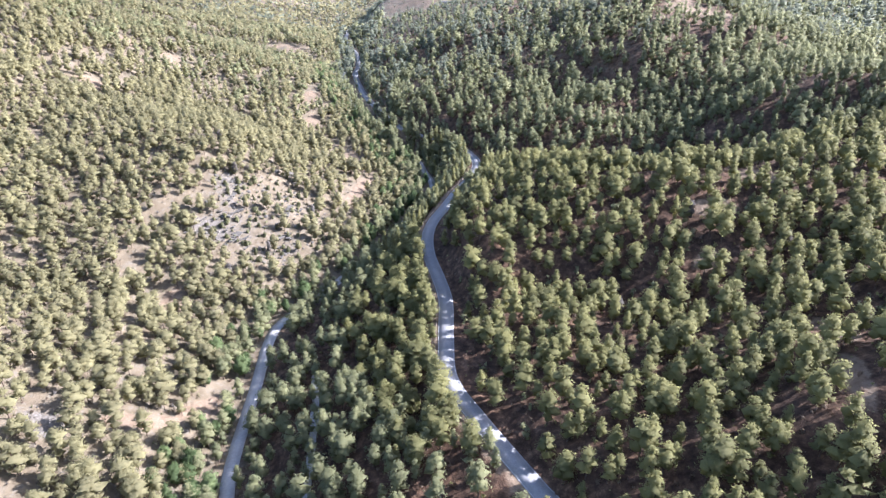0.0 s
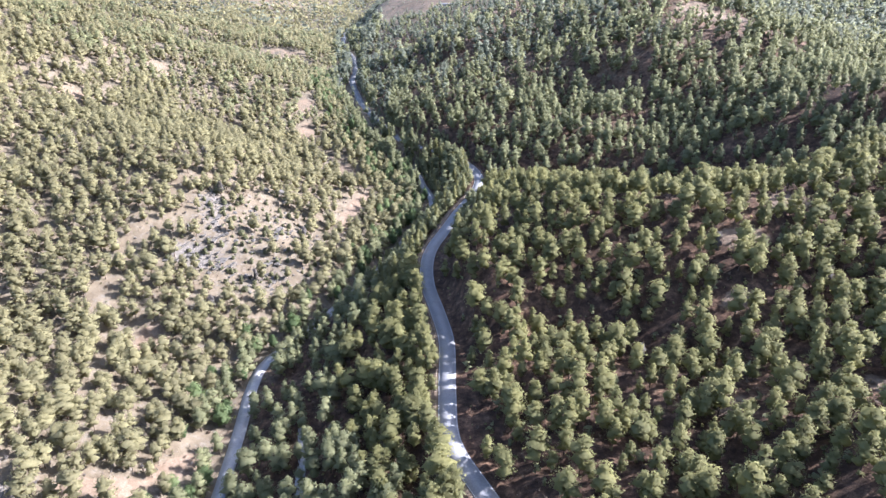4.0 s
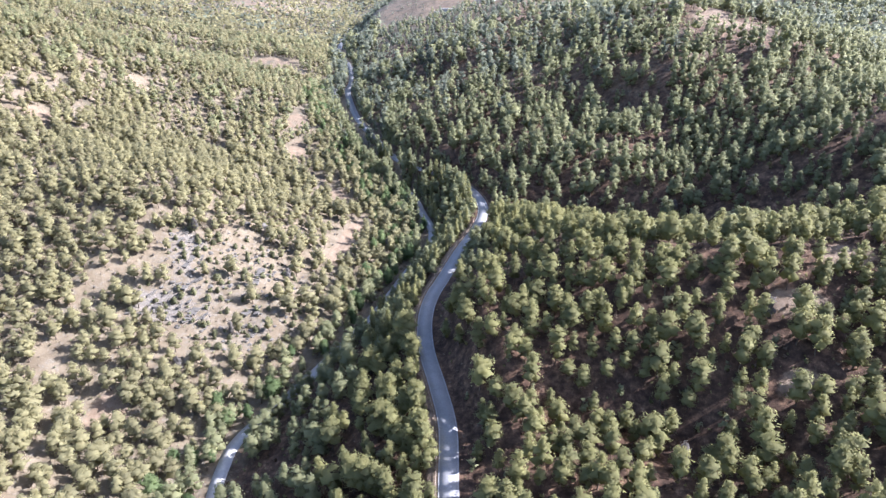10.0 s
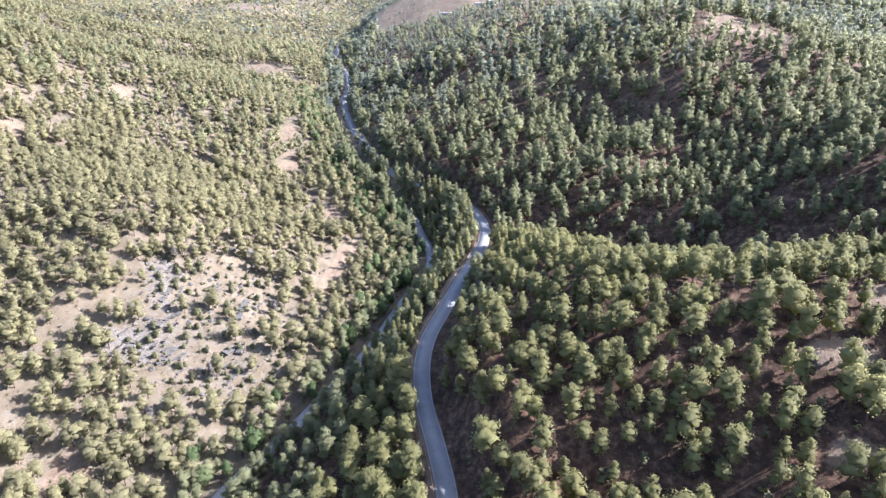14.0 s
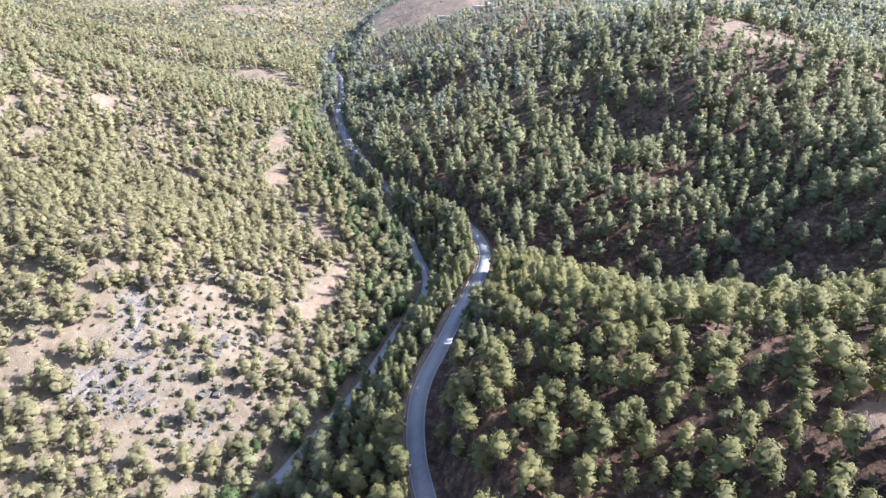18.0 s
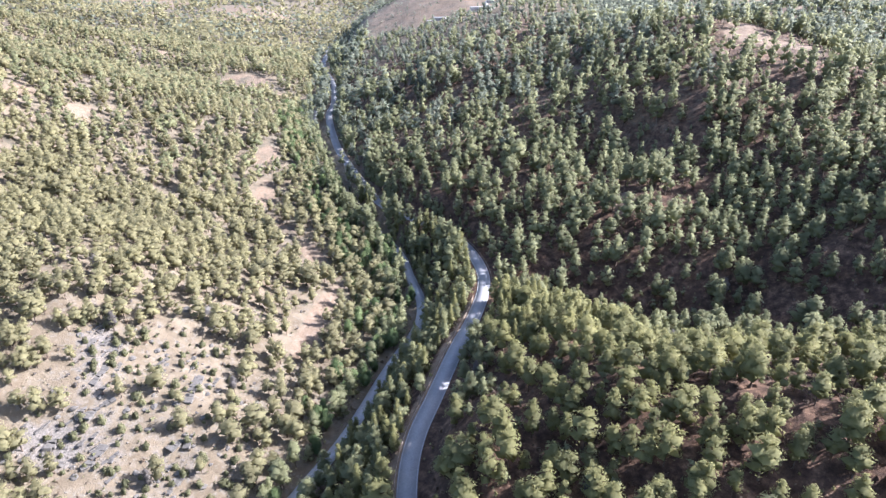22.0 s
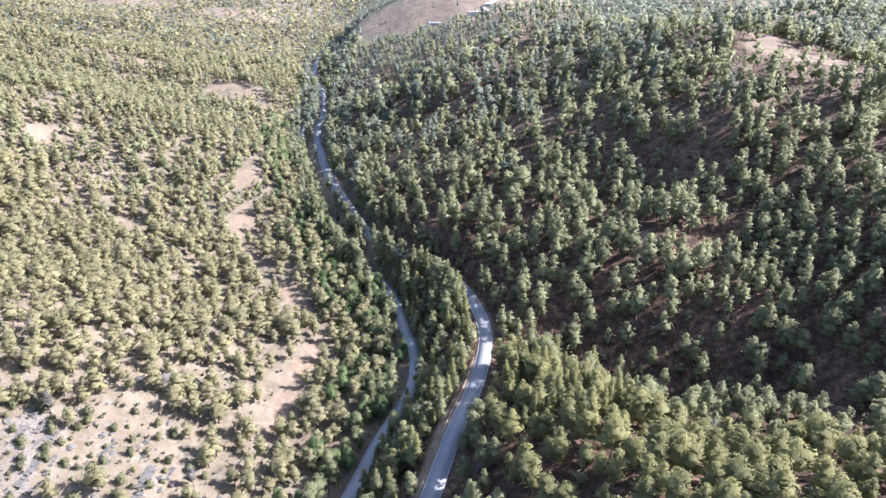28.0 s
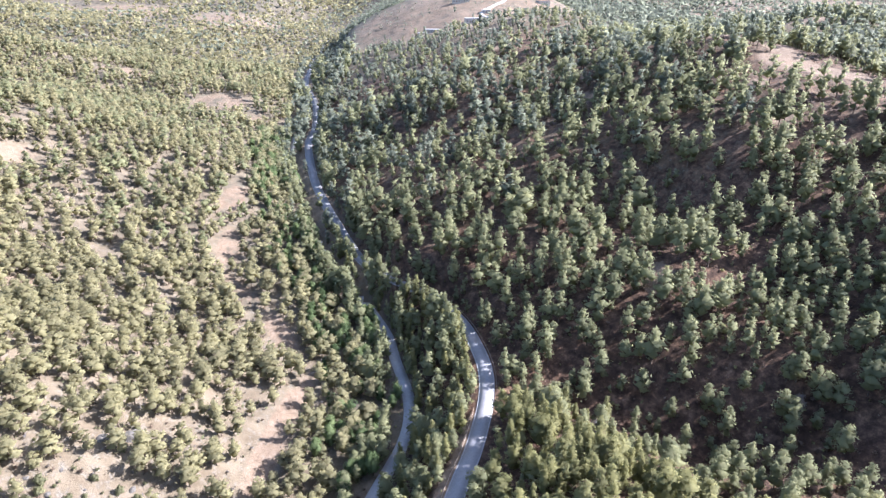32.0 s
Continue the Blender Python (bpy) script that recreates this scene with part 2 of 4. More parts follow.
def ground_material():
    m, n, l, b = material("dry_ground", 0.95)
    fine, mid, big = noise_node(n, l, 1.6, 6, 0.7), noise_node(n, l, 0.16, 5), noise_node(n, l, 0.03, 3)
    soil = ramp(n, l, mid, [(0.3, (0.112, 0.089, 0.059)), (0.5, (0.155, 0.126, 0.086)), (0.7, (0.19, 0.159, 0.112))])
    litter = ramp(n, l, noise_node(n, l, 0.33, 6, 0.7), [(0.36, (0.034, 0.021, 0.014)), (0.5, (0.078, 0.047, 0.031)), (0.6, (0.15, 0.092, 0.058)), (0.72, (0.31, 0.2, 0.126))])
    rock = ramp(n, l, fine, [(0.3, (0.09, 0.081, 0.071)), (0.5, (0.15, 0.137, 0.12)), (0.7, (0.21, 0.193, 0.17))])
    gold = ramp(n, l, noise_node(n, l, 0.4, 6, 0.7), [(0.3, (0.14, 0.099, 0.066)), (0.5, (0.19, 0.143, 0.1)), (0.7, (0.232, 0.183, 0.137))])
    breakup = plus(n, l, plus(n, l, plus(n, l, mid, noise_node(n, l, 0.55, 5, 0.7)), -1.0), 0.85, "MULTIPLY")

    def mask(name):
        return sharpen(n, l, plus(n, l, attribute(n, name), breakup), 0.35, 0.65)
    stony = sharpen(n, l, noise_node(n, l, 0.45, 6, 0.7), 0.52, 0.62)
    soil = mix(n, l, plus(n, l, stony, 0.75, "MULTIPLY"), soil, ramp(n, l, fine, [(0.3, (0.12, 0.107, 0.087)), (0.7, (0.225, 0.206, 0.167))]))
    c = mix(n, l, mask("litter"), soil, litter)
    c = mix(n, l, mask("bare"), c, gold)
    c = mix(n, l, mask("rock"), c, rock)
    scrub = sharpen(n, l, plus(n, l, attribute(n, "scrub"), plus(n, l, noise_node(n, l, 0.09, 6, 0.75), -0.5)), 0.4, 0.55)
    c = mix(n, l, scrub, c, ramp(n, l, mid, [(0.3, (0.065, 0.058, 0.042)), (0.7, (0.155, 0.138, 0.102))]))
    c = mix(n, l, 0.35, c, ramp(n, l, fine, [(0.25, (0.45, 0.45, 0.45)), (0.75, (1.25, 1.25, 1.25))]), "MULTIPLY")
    c = mix(n, l, 0.25, c, ramp(n, l, big, [(0.3, (0.7, 0.7, 0.7)), (0.7, (1.2, 1.17, 1.12))]), "MULTIPLY")
    l.new(c, b.inputs["Base Color"])
    bump(n, l, b, fine, 0.7, 0.5)
    return m


def foliage_material(name, dark, light, tip, gloss=0.55):
    m, n, l, b = material(name, gloss)
    b.inputs["Specular IOR Level"].default_value = 0.12
    g = n.new("ShaderNodeNewGeometry")
    o = n.new("ShaderNodeObjectInfo")
    one = plus(n, l, plus(n, l, attribute(n, "tone"), o.outputs["Random"]), 1.0, "MODULO")
    tree = plus(n, l, plus(n, l, one, 0.62, "MULTIPLY"), plus(n, l, noise_node(n, l, 0.035, 3), 0.4, "MULTIPLY"))
    c = ramp(n, l, tree, [(0.22, dark), (0.5, light), (0.8, tip)])
    leaf = ramp(n, l, g.outputs["Random Per Island"], [(0.0, (0.7, 0.72, 0.74)), (0.55, (1.0, 1.0, 1.0)), (1.0, (1.22, 1.2, 1.1))])
    c = mix(n, l, 0.2, c, leaf, "MULTIPLY")
    needles = noise_node(n, l, 3.2, 4, 0.8)
    c = mix(n, l, 0.32, c, ramp(n, l, needles, [(0.3, (0.55, 0.55, 0.57)), (0.5, (1.0, 1.0, 1.0)), (0.72, (1.28, 1.27, 1.22))]), "MULTIPLY")
    bump(n, l, b, needles, 0.4, 0.5)
    l.new(c, b.inputs["Base Color"])
    t = n.new("ShaderNodeBsdfTranslucent")
    l.new(c, t.inputs["Color"])
    s = n.new("ShaderNodeMixShader")
    s.inputs[0].default_value = 0.6
    l.new(b.outputs[0], s.inputs[1])
    l.new(t.outputs[0], s.inputs[2])
    l.new(s.outputs[0], n["Material Output"].inputs["Surface"])
    return m


def plain_material(name, lo, hi, scale, rough=0.9, relief=0.3, metal=0.0):
    m, n, l, b = material(name, rough)
    f = noise_node(n, l, scale, 5, 0.65)
    c = ramp(n, l, f, [(0.3, lo), (0.7, hi)])
    c = mix(n, l, 0.3, c, ramp(n, l, noise_node(n, l, scale * 0.13, 3), [(0.3, (0.65, 0.65, 0.65)), (0.7, (1.2, 1.2, 1.2))]), "MULTIPLY")
    l.new(c, b.inputs["Base Color"])
    b.inputs["Metallic"].default_value = metal
    if relief:
        bump(n, l, b, f, relief, 0.1)
    return m


GROUND = ground_material()
PINE = foliage_material("pine_needles", (0.23, 0.23, 0.109), (0.278, 0.275, 0.126), (0.312, 0.305, 0.138))
OLIVE_PINE = foliage_material("dry_pine_needles", (0.28, 0.263, 0.15), (0.322, 0.304, 0.17), (0.345, 0.325, 0.18))
DARK_PINE = foliage_material("dark_pine_needles", (0.232, 0.243, 0.135), (0.28, 0.292, 0.162), (0.318, 0.327, 0.18))
# distance haze put into the colour: pine needles tinted bluer and greyer
HAZE_PINE = foliage_material("haze_tinted_needles", (0.178, 0.2, 0.15), (0.225, 0.25, 0.185), (0.262, 0.288, 0.21))
BROADLEAF = foliage_material("broad_leaves", (0.105, 0.149, 0.066), (0.154, 0.209, 0.0935), (0.22, 0.277, 0.127))
SHRUB = foliage_material("shrub_leaves", (0.168, 0.17, 0.0961), (0.218, 0.222, 0.125), (0.28, 0.28, 0.156))
DRY = foliage_material("dry_twigs", (0.145, 0.106, 0.0808), (0.196, 0.149, 0.111), (0.246, 0.196, 0.145))
GREY_TWIGS = foliage_material("grey_twigs", (0.145, 0.132, 0.119), (0.183, 0.168, 0.153), (0.23, 0.212, 0.196))
BARK = plain_material("bark", (0.06, 0.045, 0.035), (0.16, 0.12, 0.09), 3.0)
ASPHALT = plain_material("asphalt", (0.2, 0.204, 0.21), (0.272, 0.272, 0.274), 2.0, 0.85, 0.15)
GRAVEL = plain_material("gravel", (0.328, 0.321, 0.312), (0.426, 0.418, 0.402), 1.2, 0.95, 0.4)
WHITE_LINE = plain_material("road_paint", (0.28, 0.28, 0.275), (0.5, 0.5, 0.49), 0.6, 0.6, 0.0)
STEEL = plain_material("weathered_steel", (0.255, 0.187, 0.136), (0.408, 0.357, 0.306), 1.5, 0.55, 0.0, 0.3)
LIMESTONE = plain_material("limestone", (0.075, 0.07, 0.062), (0.15, 0.14, 0.124), 1.2, 0.95, 0.6)
PLASTER = plain_material("white_plaster", (0.323, 0.315, 0.297), (0.425, 0.416, 0.399), 0.6, 0.9, 0.1)
ROOF_TILE = plain_material("clay_roof", (0.30, 0.16, 0.11), (0.42, 0.25, 0.18), 1.5, 0.9, 0.3)
ROOF_GREY = plain_material("grey_roof", (0.304, 0.304, 0.296), (0.4, 0.4, 0.392), 1.5, 0.9, 0.2)
DARK_GLASS = plain_material("window_glass", (0.03, 0.035, 0.04), (0.05, 0.055, 0.06), 1.0, 0.1, 0.0)
WOOD_DOOR = plain_material("painted_door", (0.14, 0.09, 0.06), (0.2, 0.13, 0.09), 3.0, 0.6, 0.1)


# ---- meshes ----
def mesh_from(name, verts, faces, mats, mat_index=None):
    """faces: an integer array of triangles or of quads, or a list of such arrays."""
    me = bpy.data.meshes.new(name)
    groups = faces if isinstance(faces, list) else [faces]
    starts, loops, at = [], [], 0
    for f in groups:
        k = f.shape[1]
        starts.append(at + np.arange(len(f)) * k)
        loops.append(f.ravel())
        at += f.size
    loops, starts = np.concatenate(loops).astype(np.int32), np.concatenate(starts).astype(np.int32)
    me.vertices.add(len(verts))
    me.vertices.foreach_set("co", np.asarray(verts, np.float32).ravel())
    me.loops.add(len(loops))
    me.loops.foreach_set("vertex_index", loops)
    me.polygons.add(len(starts))
    me.polygons.foreach_set("loop_start", starts)
    for m in mats:
        me.materials.append(m)
    if mat_index is not None:
        me.polygons.foreach_set("material_index", np.asarray(mat_index, np.int32))
    me.update(calc_edges=True)
    return me


def spread(points):
    """Grid lines whose step grows by the stretches (end, step)."""
    out = [points[0][0]]
    for (end, step) in points[1:]:
        n = max(1, round((end - out[-1]) / step))
        out += list(out[-1] + (end - out[-1]) * (np.arange(n) + 1) / n)
    return np.array(out)


# clearings: x, y, half length along x, along y, turn in degrees
ROCKY = [(-89, 285, 28, 32, 20), (-114, 268, 10, 8, 0), (-119, 139, 7, 6, 0), (-90, 334, 8, 5, 0), (-112, 300, 9, 12, 20)]
BARE = [(-51, 357, 5, 34, -8), (-61, 409, 5, 20, 36), (-82, 164, 4, 11, -40), (-113, 220, 6, 9, 0), (108, 140, 3.5, 9, 0), (98, 116, 3, 14, -20), (103, 214, 10, 5, 0),
        (125, 230, 10, 5, 0), (94, 190, 6, 4, 0), (76, 148, 5, 4, 0), (167, 467, 9, 5, 0), (172, 598, 16, 9, -30), (150, 250, 8, 4, 0), (208, 520, 30, 14, -35), (203, 544, 18, 6, -50), (186, 576, 20, 6, -40), (168, 503, 10, 4, 0), (-220, 508, 9, 10, 0), (-250, 501, 7, 9, 0), (-97, 149, 13, 4, 20)]
VILLAGE_HILL = [(45, 985, 150, 115, 0)]
BARE_FAR = [(-286, 779, 26, 12, 0), (-183, 722, 24, 19, 0), (-142, 690, 14, 15, 0), (-88, 444, 4, 17, 44), (-104, 477, 6, 20, 12), (-113, 522, 6, 22, 0), (92, 560, 11, 9, 0),
            (25, 622, 12, 9, 0), *VILLAGE_HILL, (-233, 408, 8, 8, 0), (-165, 411, 7, 6, 0), (44, 850, 26, 22, 0), (2, 850, 18, 14, 0), (-330, 1300, 70, 75, 0), (-520, 1430, 170, 85, 0), (-420, 1195, 110, 16, 0),
            (-540, 1180, 70, 22, 0), (62, 704, 15, 10, 0), (116, 626, 8, 6, 0), (87, 391, 7, 9, 20), (385, 826, 24, 14, 0), (500, 1160, 130, 26, 10), (400, 1240, 120, 20, -8),
            (640, 1300, 150, 30, 0), (-127, 838, 9, 26, 8), (-190, 830, 10, 14, 30), (-215, 990, 12, 22, 0)]


def patches(x, y, rows):
    out = np.zeros(np.shape(x))
    for cx, cy, a, b, turn in rows:
        c, s = math.cos(radians(turn)), math.sin(radians(turn))
        u, v = ((x - cx) * c + (y - cy) * s) / a, (-(x - cx) * s + (y - cy) * c) / b
        out = np.maximum(out, 1 - smooth(0.6, 1.35, np.hypot(u, v)))
    return out


def build_ground():
    xs = spread([(-2600, 0), (-1200, 110), (-600, 50), (-330, 16), (-210, 6), (200, 3), (330, 6), (600, 16), (1200, 50), (2600, 110)])
    ys = spread([(-700, 0), (-300, 50), (0, 20), (90, 8), (430, 3), (650, 5), (1000, 9), (1500, 25), (2500, 60), (4600, 120)])
    gx, gy = np.meshgrid(xs, ys)
    x, y = gx.ravel(), gy.ravel()
    z = height(x, y)
    nx, ny = len(xs), len(ys)
    i = (np.arange(ny - 1)[:, None] * nx + np.arange(nx - 1)).ravel()
    me = mesh_from("ground", np.stack([x, y, z], 1), np.stack([i, i + 1, i + 1 + nx, i + nx], 1), [GROUND])
    d = x - np.interp(y, VALLEY[:, 1], VALLEY[:, 0])
    dr, sr, _ = off_line(x, y, ROAD_LINE)
    shoulder = (sr < 0) * (1 - smooth(4.6, 7.0, dr)) * (1 - smooth(330, 360, y)) * 0.85
    masks = {
        "litter": smooth(-25, 30, d) * (1 - 0.4 * smooth(340, 480, y)) * (1 - smooth(700, 850, y)),
        "rock": patches(x, y, ROCKY) * (0.27 + 0.3 * smooth(-96, -116, x) + 0.14 * smooth(285, 270, y)),
        "bare": np.maximum(np.maximum(patches(x, y, BARE), patches(x, y, BARE_FAR)), shoulder),
        "scrub": np.maximum(smooth(700, 950, y) * 0.55 * (1 - 0.75 * patches(x, y, BARE_FAR) + 0.55 * patches(x, y, VILLAGE_HILL)), smooth(300, 420, y) * (d < -12) * (0.4 + 0.03 * smooth(450, 600, y))),
    }
    for name, v in masks.items():
        me.attributes.new(name, "FLOAT", "POINT").data.foreach_set("value", v.astype(np.float32))
    me.polygons.foreach_set("use_smooth", np.ones(len(me.polygons), bool))
    return tagged(new("ground", me), "dry stony hillsides of tan soil, grey rock and brown needle litter", "ground", kind="structure")


build_ground()


def ribbon(line, half, prof, lift, offset=0.0, thick=0.0):
    """Verts and quads of a strip along a line; offset to its right."""
    t = np.gradient(line, axis=0)
    t /= np.linalg.norm(t, axis=1)[:, None]
    nrm = np.stack([t[:, 1], -t[:, 0]], 1)
    a, b = line + nrm * (offset - half), line + nrm * (offset + half)
    z = np.interp(line[:, 1], prof[:, 0], prof[:, 1]) + lift
    v = np.concatenate([np.column_stack([a, z]), np.column_stack([b, z])])
    k = len(line)
    i = np.arange(k - 1)
    f = np.stack([i, i + k, i + k + 1, i + 1], 1)
    if thick:
        v = np.concatenate([v, v - (0, 0, thick)])
        f = np.concatenate([f, np.stack([i, i + 1, i + 1 + 2 * k, i + 2 * k], 1), np.stack([i + k, i + 3 * k, i + 1 + 3 * k, i + 1 + k], 1)])
    return v, f


def build_roads():
    v, f = ribbon(ROAD_LINE, 2.75, ROAD_Z, 0.12, thick=0.3)
    road = tagged(new("road", mesh_from("road", v, f, [ASPHALT])), "narrow grey asphalt road winding along the valley", "road", kind="structure")
    for off in (-2.5, 2.5):
        v, f = ribbon(ROAD_LINE, 0.07, ROAD_Z, 0.126, off)
        new("edge_line", mesh_from("edge_line", v, f, [WHITE_LINE])).parent = road
    v, f = ribbon(TRACK_LINE, 2.2, FLOOR_Z, 0.1, thick=0.3)
    tagged(new("dirt_track", mesh_from("dirt_track", v, f, [GRAVEL])), "pale gravel track along the valley floor", "dirt road", kind="structure")


build_roads()


# ---- things along the road ----
def part(name, me, parent, label=""):
    ob = new(name, me)
    ob.parent = parent
    return tagged(ob, label) if label else ob


def box_mesh(name, lo, hi, mat, bevel=0.03):
    bm = bmesh.new()
    bmesh.ops.create_cube(bm, size=1)
    for v in bm.verts:
        v.co = Vector([lo[k] + (hi[k] - lo[k]) * (v.co[k] + 0.5) for k in range(3)])
    if bevel:
        bmesh.ops.bevel(bm, geom=bm.edges[:], offset=bevel, segments=1, affect="EDGES")
    me = bpy.data.meshes.new(name)
    bm.to_mesh(me)
    bm.free()
    me.materials.append(mat)
    return me


def guard_rail(y0, y1, offset):
    line = ROAD_LINE[(ROAD_LINE[:, 1] >= y0) & (ROAD_LINE[:, 1] <= y1)]
    t = np.gradient(line, axis=0)
    t /= np.linalg.norm(t, axis=1)[:, None]
    nrm = np.stack([t[:, 1], -t[:, 0]], 1)
    foot = line + nrm * offset
    z = np.interp(line[:, 1], ROAD_Z[:, 0], ROAD_Z[:, 1])
    rail = tagged(new("guard_rail"), "weathered steel guard rail along the edge of the asphalt road", "guard rail", "guard rails of the road")
    rail.location = (*foot[0], z[0])
    prof = [(0, 0.42), (0.05, 0.47), (0.05, 0.53), (0, 0.57), (0.05, 0.62), (0.05, 0.69), (0, 0.74), (-0.012, 0.74), (-0.012, 0.42)]
    sgn = -np.sign(offset)
    v = np.concatenate([np.column_stack([foot + nrm * (sgn * a), z + b]) for a, b in prof]) - np.array(rail.location)
    k, m = len(foot), len(prof)
    i = np.arange(k - 1)
    f = np.concatenate([np.stack([j * k + i, j * k + i + 1, (j + 1) % m * k + i + 1, (j + 1) % m * k + i], 1) for j in range(m)])
    part("rail", mesh_from("rail", v, f, [STEEL]), rail)
    post = box_mesh("post", (-0.06, -0.05, -0.4), (0.06, 0.05, 0.78), STEEL, 0.012)
    for j in range(0, k, 2):
        ob = part("post", post, rail)
        ob.location = Vector((*(foot[j] - nrm[j] * sgn * 0.08), z[j])) - rail.location
        ob.rotation_euler = (0, 0, math.atan2(t[j, 1], t[j, 0]))


guard_rail(118, 346, -3.35)
guard_rail(346, 432, 3.35)


def draped_track(name, corners, half, label, lift=0.0):
    line = curve_points(np.array(corners, float))
    t = np.gradient(line, axis=0)
    t /= np.linalg.norm(t, axis=1)[:, None]
    nrm = np.stack([t[:, 1], -t[:, 0]], 1)
    offs = np.linspace(-half, half, 5)
    pts = np.concatenate([line + nrm * o for o in offs])
    z = height(pts[:, 0], pts[:, 1]) + np.repeat([-0.05, 0.14 + lift, 0.16 + lift, 0.14 + lift, -0.05], len(line))
    k = len(line)
    i = np.arange(k - 1)
    f = np.concatenate([np.stack([j * k + i, (j + 1) * k + i, (j + 1) * k + i + 1, j * k + i + 1], 1) for j in range(4)])
    tagged(new(name, mesh_from(name, np.column_stack([pts, z]), f, [GRAVEL])), label, "dirt road", kind="structure")


draped_track("dirt_track", [(-36, 96), (-39, 131), (-42, 156), (-46, 176)], 1.5, "narrow pale track under the trees of the valley floor")
draped_track("gravel_lane", [(60, 880), (68, 898), (60, 916), (66, 938), (78, 955), (90, 970), (96, 990)], 2.2, "pale gravel lane winding up between the village houses", 0.75)


# ---- rocks ----
def rock_mesh(seed, squash):
    bm = bmesh.new()
    bmesh.ops.create_icosphere(bm, subdivisions=2, radius=1)
    off = Vector((seed * 3.7, seed * 1.3, 0))
    for v in bm.verts:
        n = noise.noise(v.co * 0.9 + off) * 0.45 + noise.noise(v.co * 2.2 + off) * 0.2
        c = v.co * (1 + n)
        v.co = Vector((round(c.x * 3) / 3 * 0.5 + c.x * 0.5, c.y, c.z * squash))
    me = bpy.data.meshes.new("boulder")
    bm.to_mesh(me)
    bm.free()
    me.materials.append(LIMESTONE)
    return me


def ledge_mesh(seed):
    """A row of three to five angular blocks, cracked apart, as one piece of bedrock."""
    rng = np.random.RandomState(400 + seed)
    bm = bmesh.new()
    at = -1.0
    while at < 0.9:
        w = rng.uniform(0.3, 0.6)
        made = bmesh.ops.create_cube(bm, size=1)["verts"]
        high, deep, shift = rng.uniform(0.7, 1.3), rng.uniform(0.7, 1.2), rng.uniform(-0.2, 0.2)
        for v in made:
            v.co = Vector((at + w / 2 + v.co.x * w * 0.92, shift + v.co.y * deep * 1.6, v.co.z * high + 0.1)) + Vector(rng.uniform(-0.12, 0.12, 3))
        at += w
    bmesh.ops.bevel(bm, geom=bm.edges[:], offset=0.06, segments=1, affect="EDGES")
    me = bpy.data.meshes.new("rock_ledge")
    bm.to_mesh(me)
    bm.free()
    me.materials.append(LIMESTONE)
    return me


def place_rocks():
    meshes = [rock_mesh(k, 0.55 + 0.07 * k) for k in range(6)]
    ledges = [ledge_mesh(k) for k in range(5)]
    rng = np.random.RandomState(77)
    x, y, _ = scatter(43, -155, -50, 125, 350, 5.2)
    keep = (patches(x, y, ROCKY) > 0.2) & (rng.uniform(size=x.size) < 0.8)
    z = height(x, y)
    for k in np.nonzero(keep)[0][:210]:
        r = rng.uniform(0.35, 1.25) ** 1.4
        ob = tagged(new("boulder", meshes[k % 6]), "rough grey limestone boulder on the bald slope", "boulder", "boulders on the rocky slope")
        ob.location, ob.rotation_euler, ob.scale = (x[k], y[k], z[k] - 0.1 * r), (rng.uniform(-.3, .3), rng.uniform(-.3, .3), rng.uniform(0, 6)), (r * rng.uniform(0.9, 1.3), r, r * 0.8)
    for px, py, r in ((-90, 335, 2.6), (-96, 331, 1.8), (-86, 328, 1.5)):
        ob = tagged(new("boulder", meshes[1]), "large pale limestone boulder among pines", "boulder", "large pale boulders")
        ob.location, ob.scale = (px, py, height(px, py)[0]), (r * 1.3, r, r)
    # broken ledges of bedrock that step down the slope
    for k in range(60):
        px, py = rng.uniform(-126, -74), rng.uniform(262, 312)
        if patches(np.array([px]), np.array([py]), ROCKY)[0] < 0.25 or rng.uniform() > smooth(-70, -118, px) + 0.25:
            continue
        w = rng.uniform(1.6, 4.2)
        ob = tagged(new("rock_ledge", ledges[k % 5]), "fractured grey limestone ledge in the bald slope", "rock", "rock ledges of the bald slope")
        ob.location, ob.rotation_euler, ob.scale = (px, py, height(px, py)[0] - 0.15), (rng.uniform(-.15, .15), rng.uniform(-.2, .1), radians(70 + rng.uniform(-30, 30))), (w, w * rng.uniform(0.3, 0.5), w * rng.uniform(0.16, 0.28))
    # loose stones, too many to count
    x, y, _ = scatter(44, -160, -45, 125, 400, 2.1)
    w = np.maximum(patches(x, y, ROCKY), 0.5 * patches(x, y, BARE)) * (0.35 + 0.65 * smooth(-80, -105, x))
    keep = rng.uniform(size=x.size) < w * 0.42
    x, y = x[keep], y[keep]
    z = height(x, y)
    octa = np.array([(1, 0, 0), (-1, 0, 0), (0, 1, 0), (0, -1, 0), (0, 0, 0.8), (0, 0, -0.5)])
    tri = np.array([(0, 2, 4), (2, 1, 4), (1, 3, 4), (3, 0, 4), (2, 0, 5), (1, 2, 5), (3, 1, 5), (0, 3, 5)])
    r = rng.uniform(0.12, 0.42, (len(x), 1, 1))
    v = octa[None] * r * rng.uniform(0.6, 1.5, (len(x), 6, 3)) + np.stack([x, y, z], 1)[:, None]
    f = tri[None] + (np.arange(len(x)) * 6)[:, None, None]
    tagged(new("stones", mesh_from("stones", v.reshape(-1, 3), f.reshape(-1, 3), [LIMESTONE])), "loose grey stones scattered over the dry slope", "stones", kind="stuff")


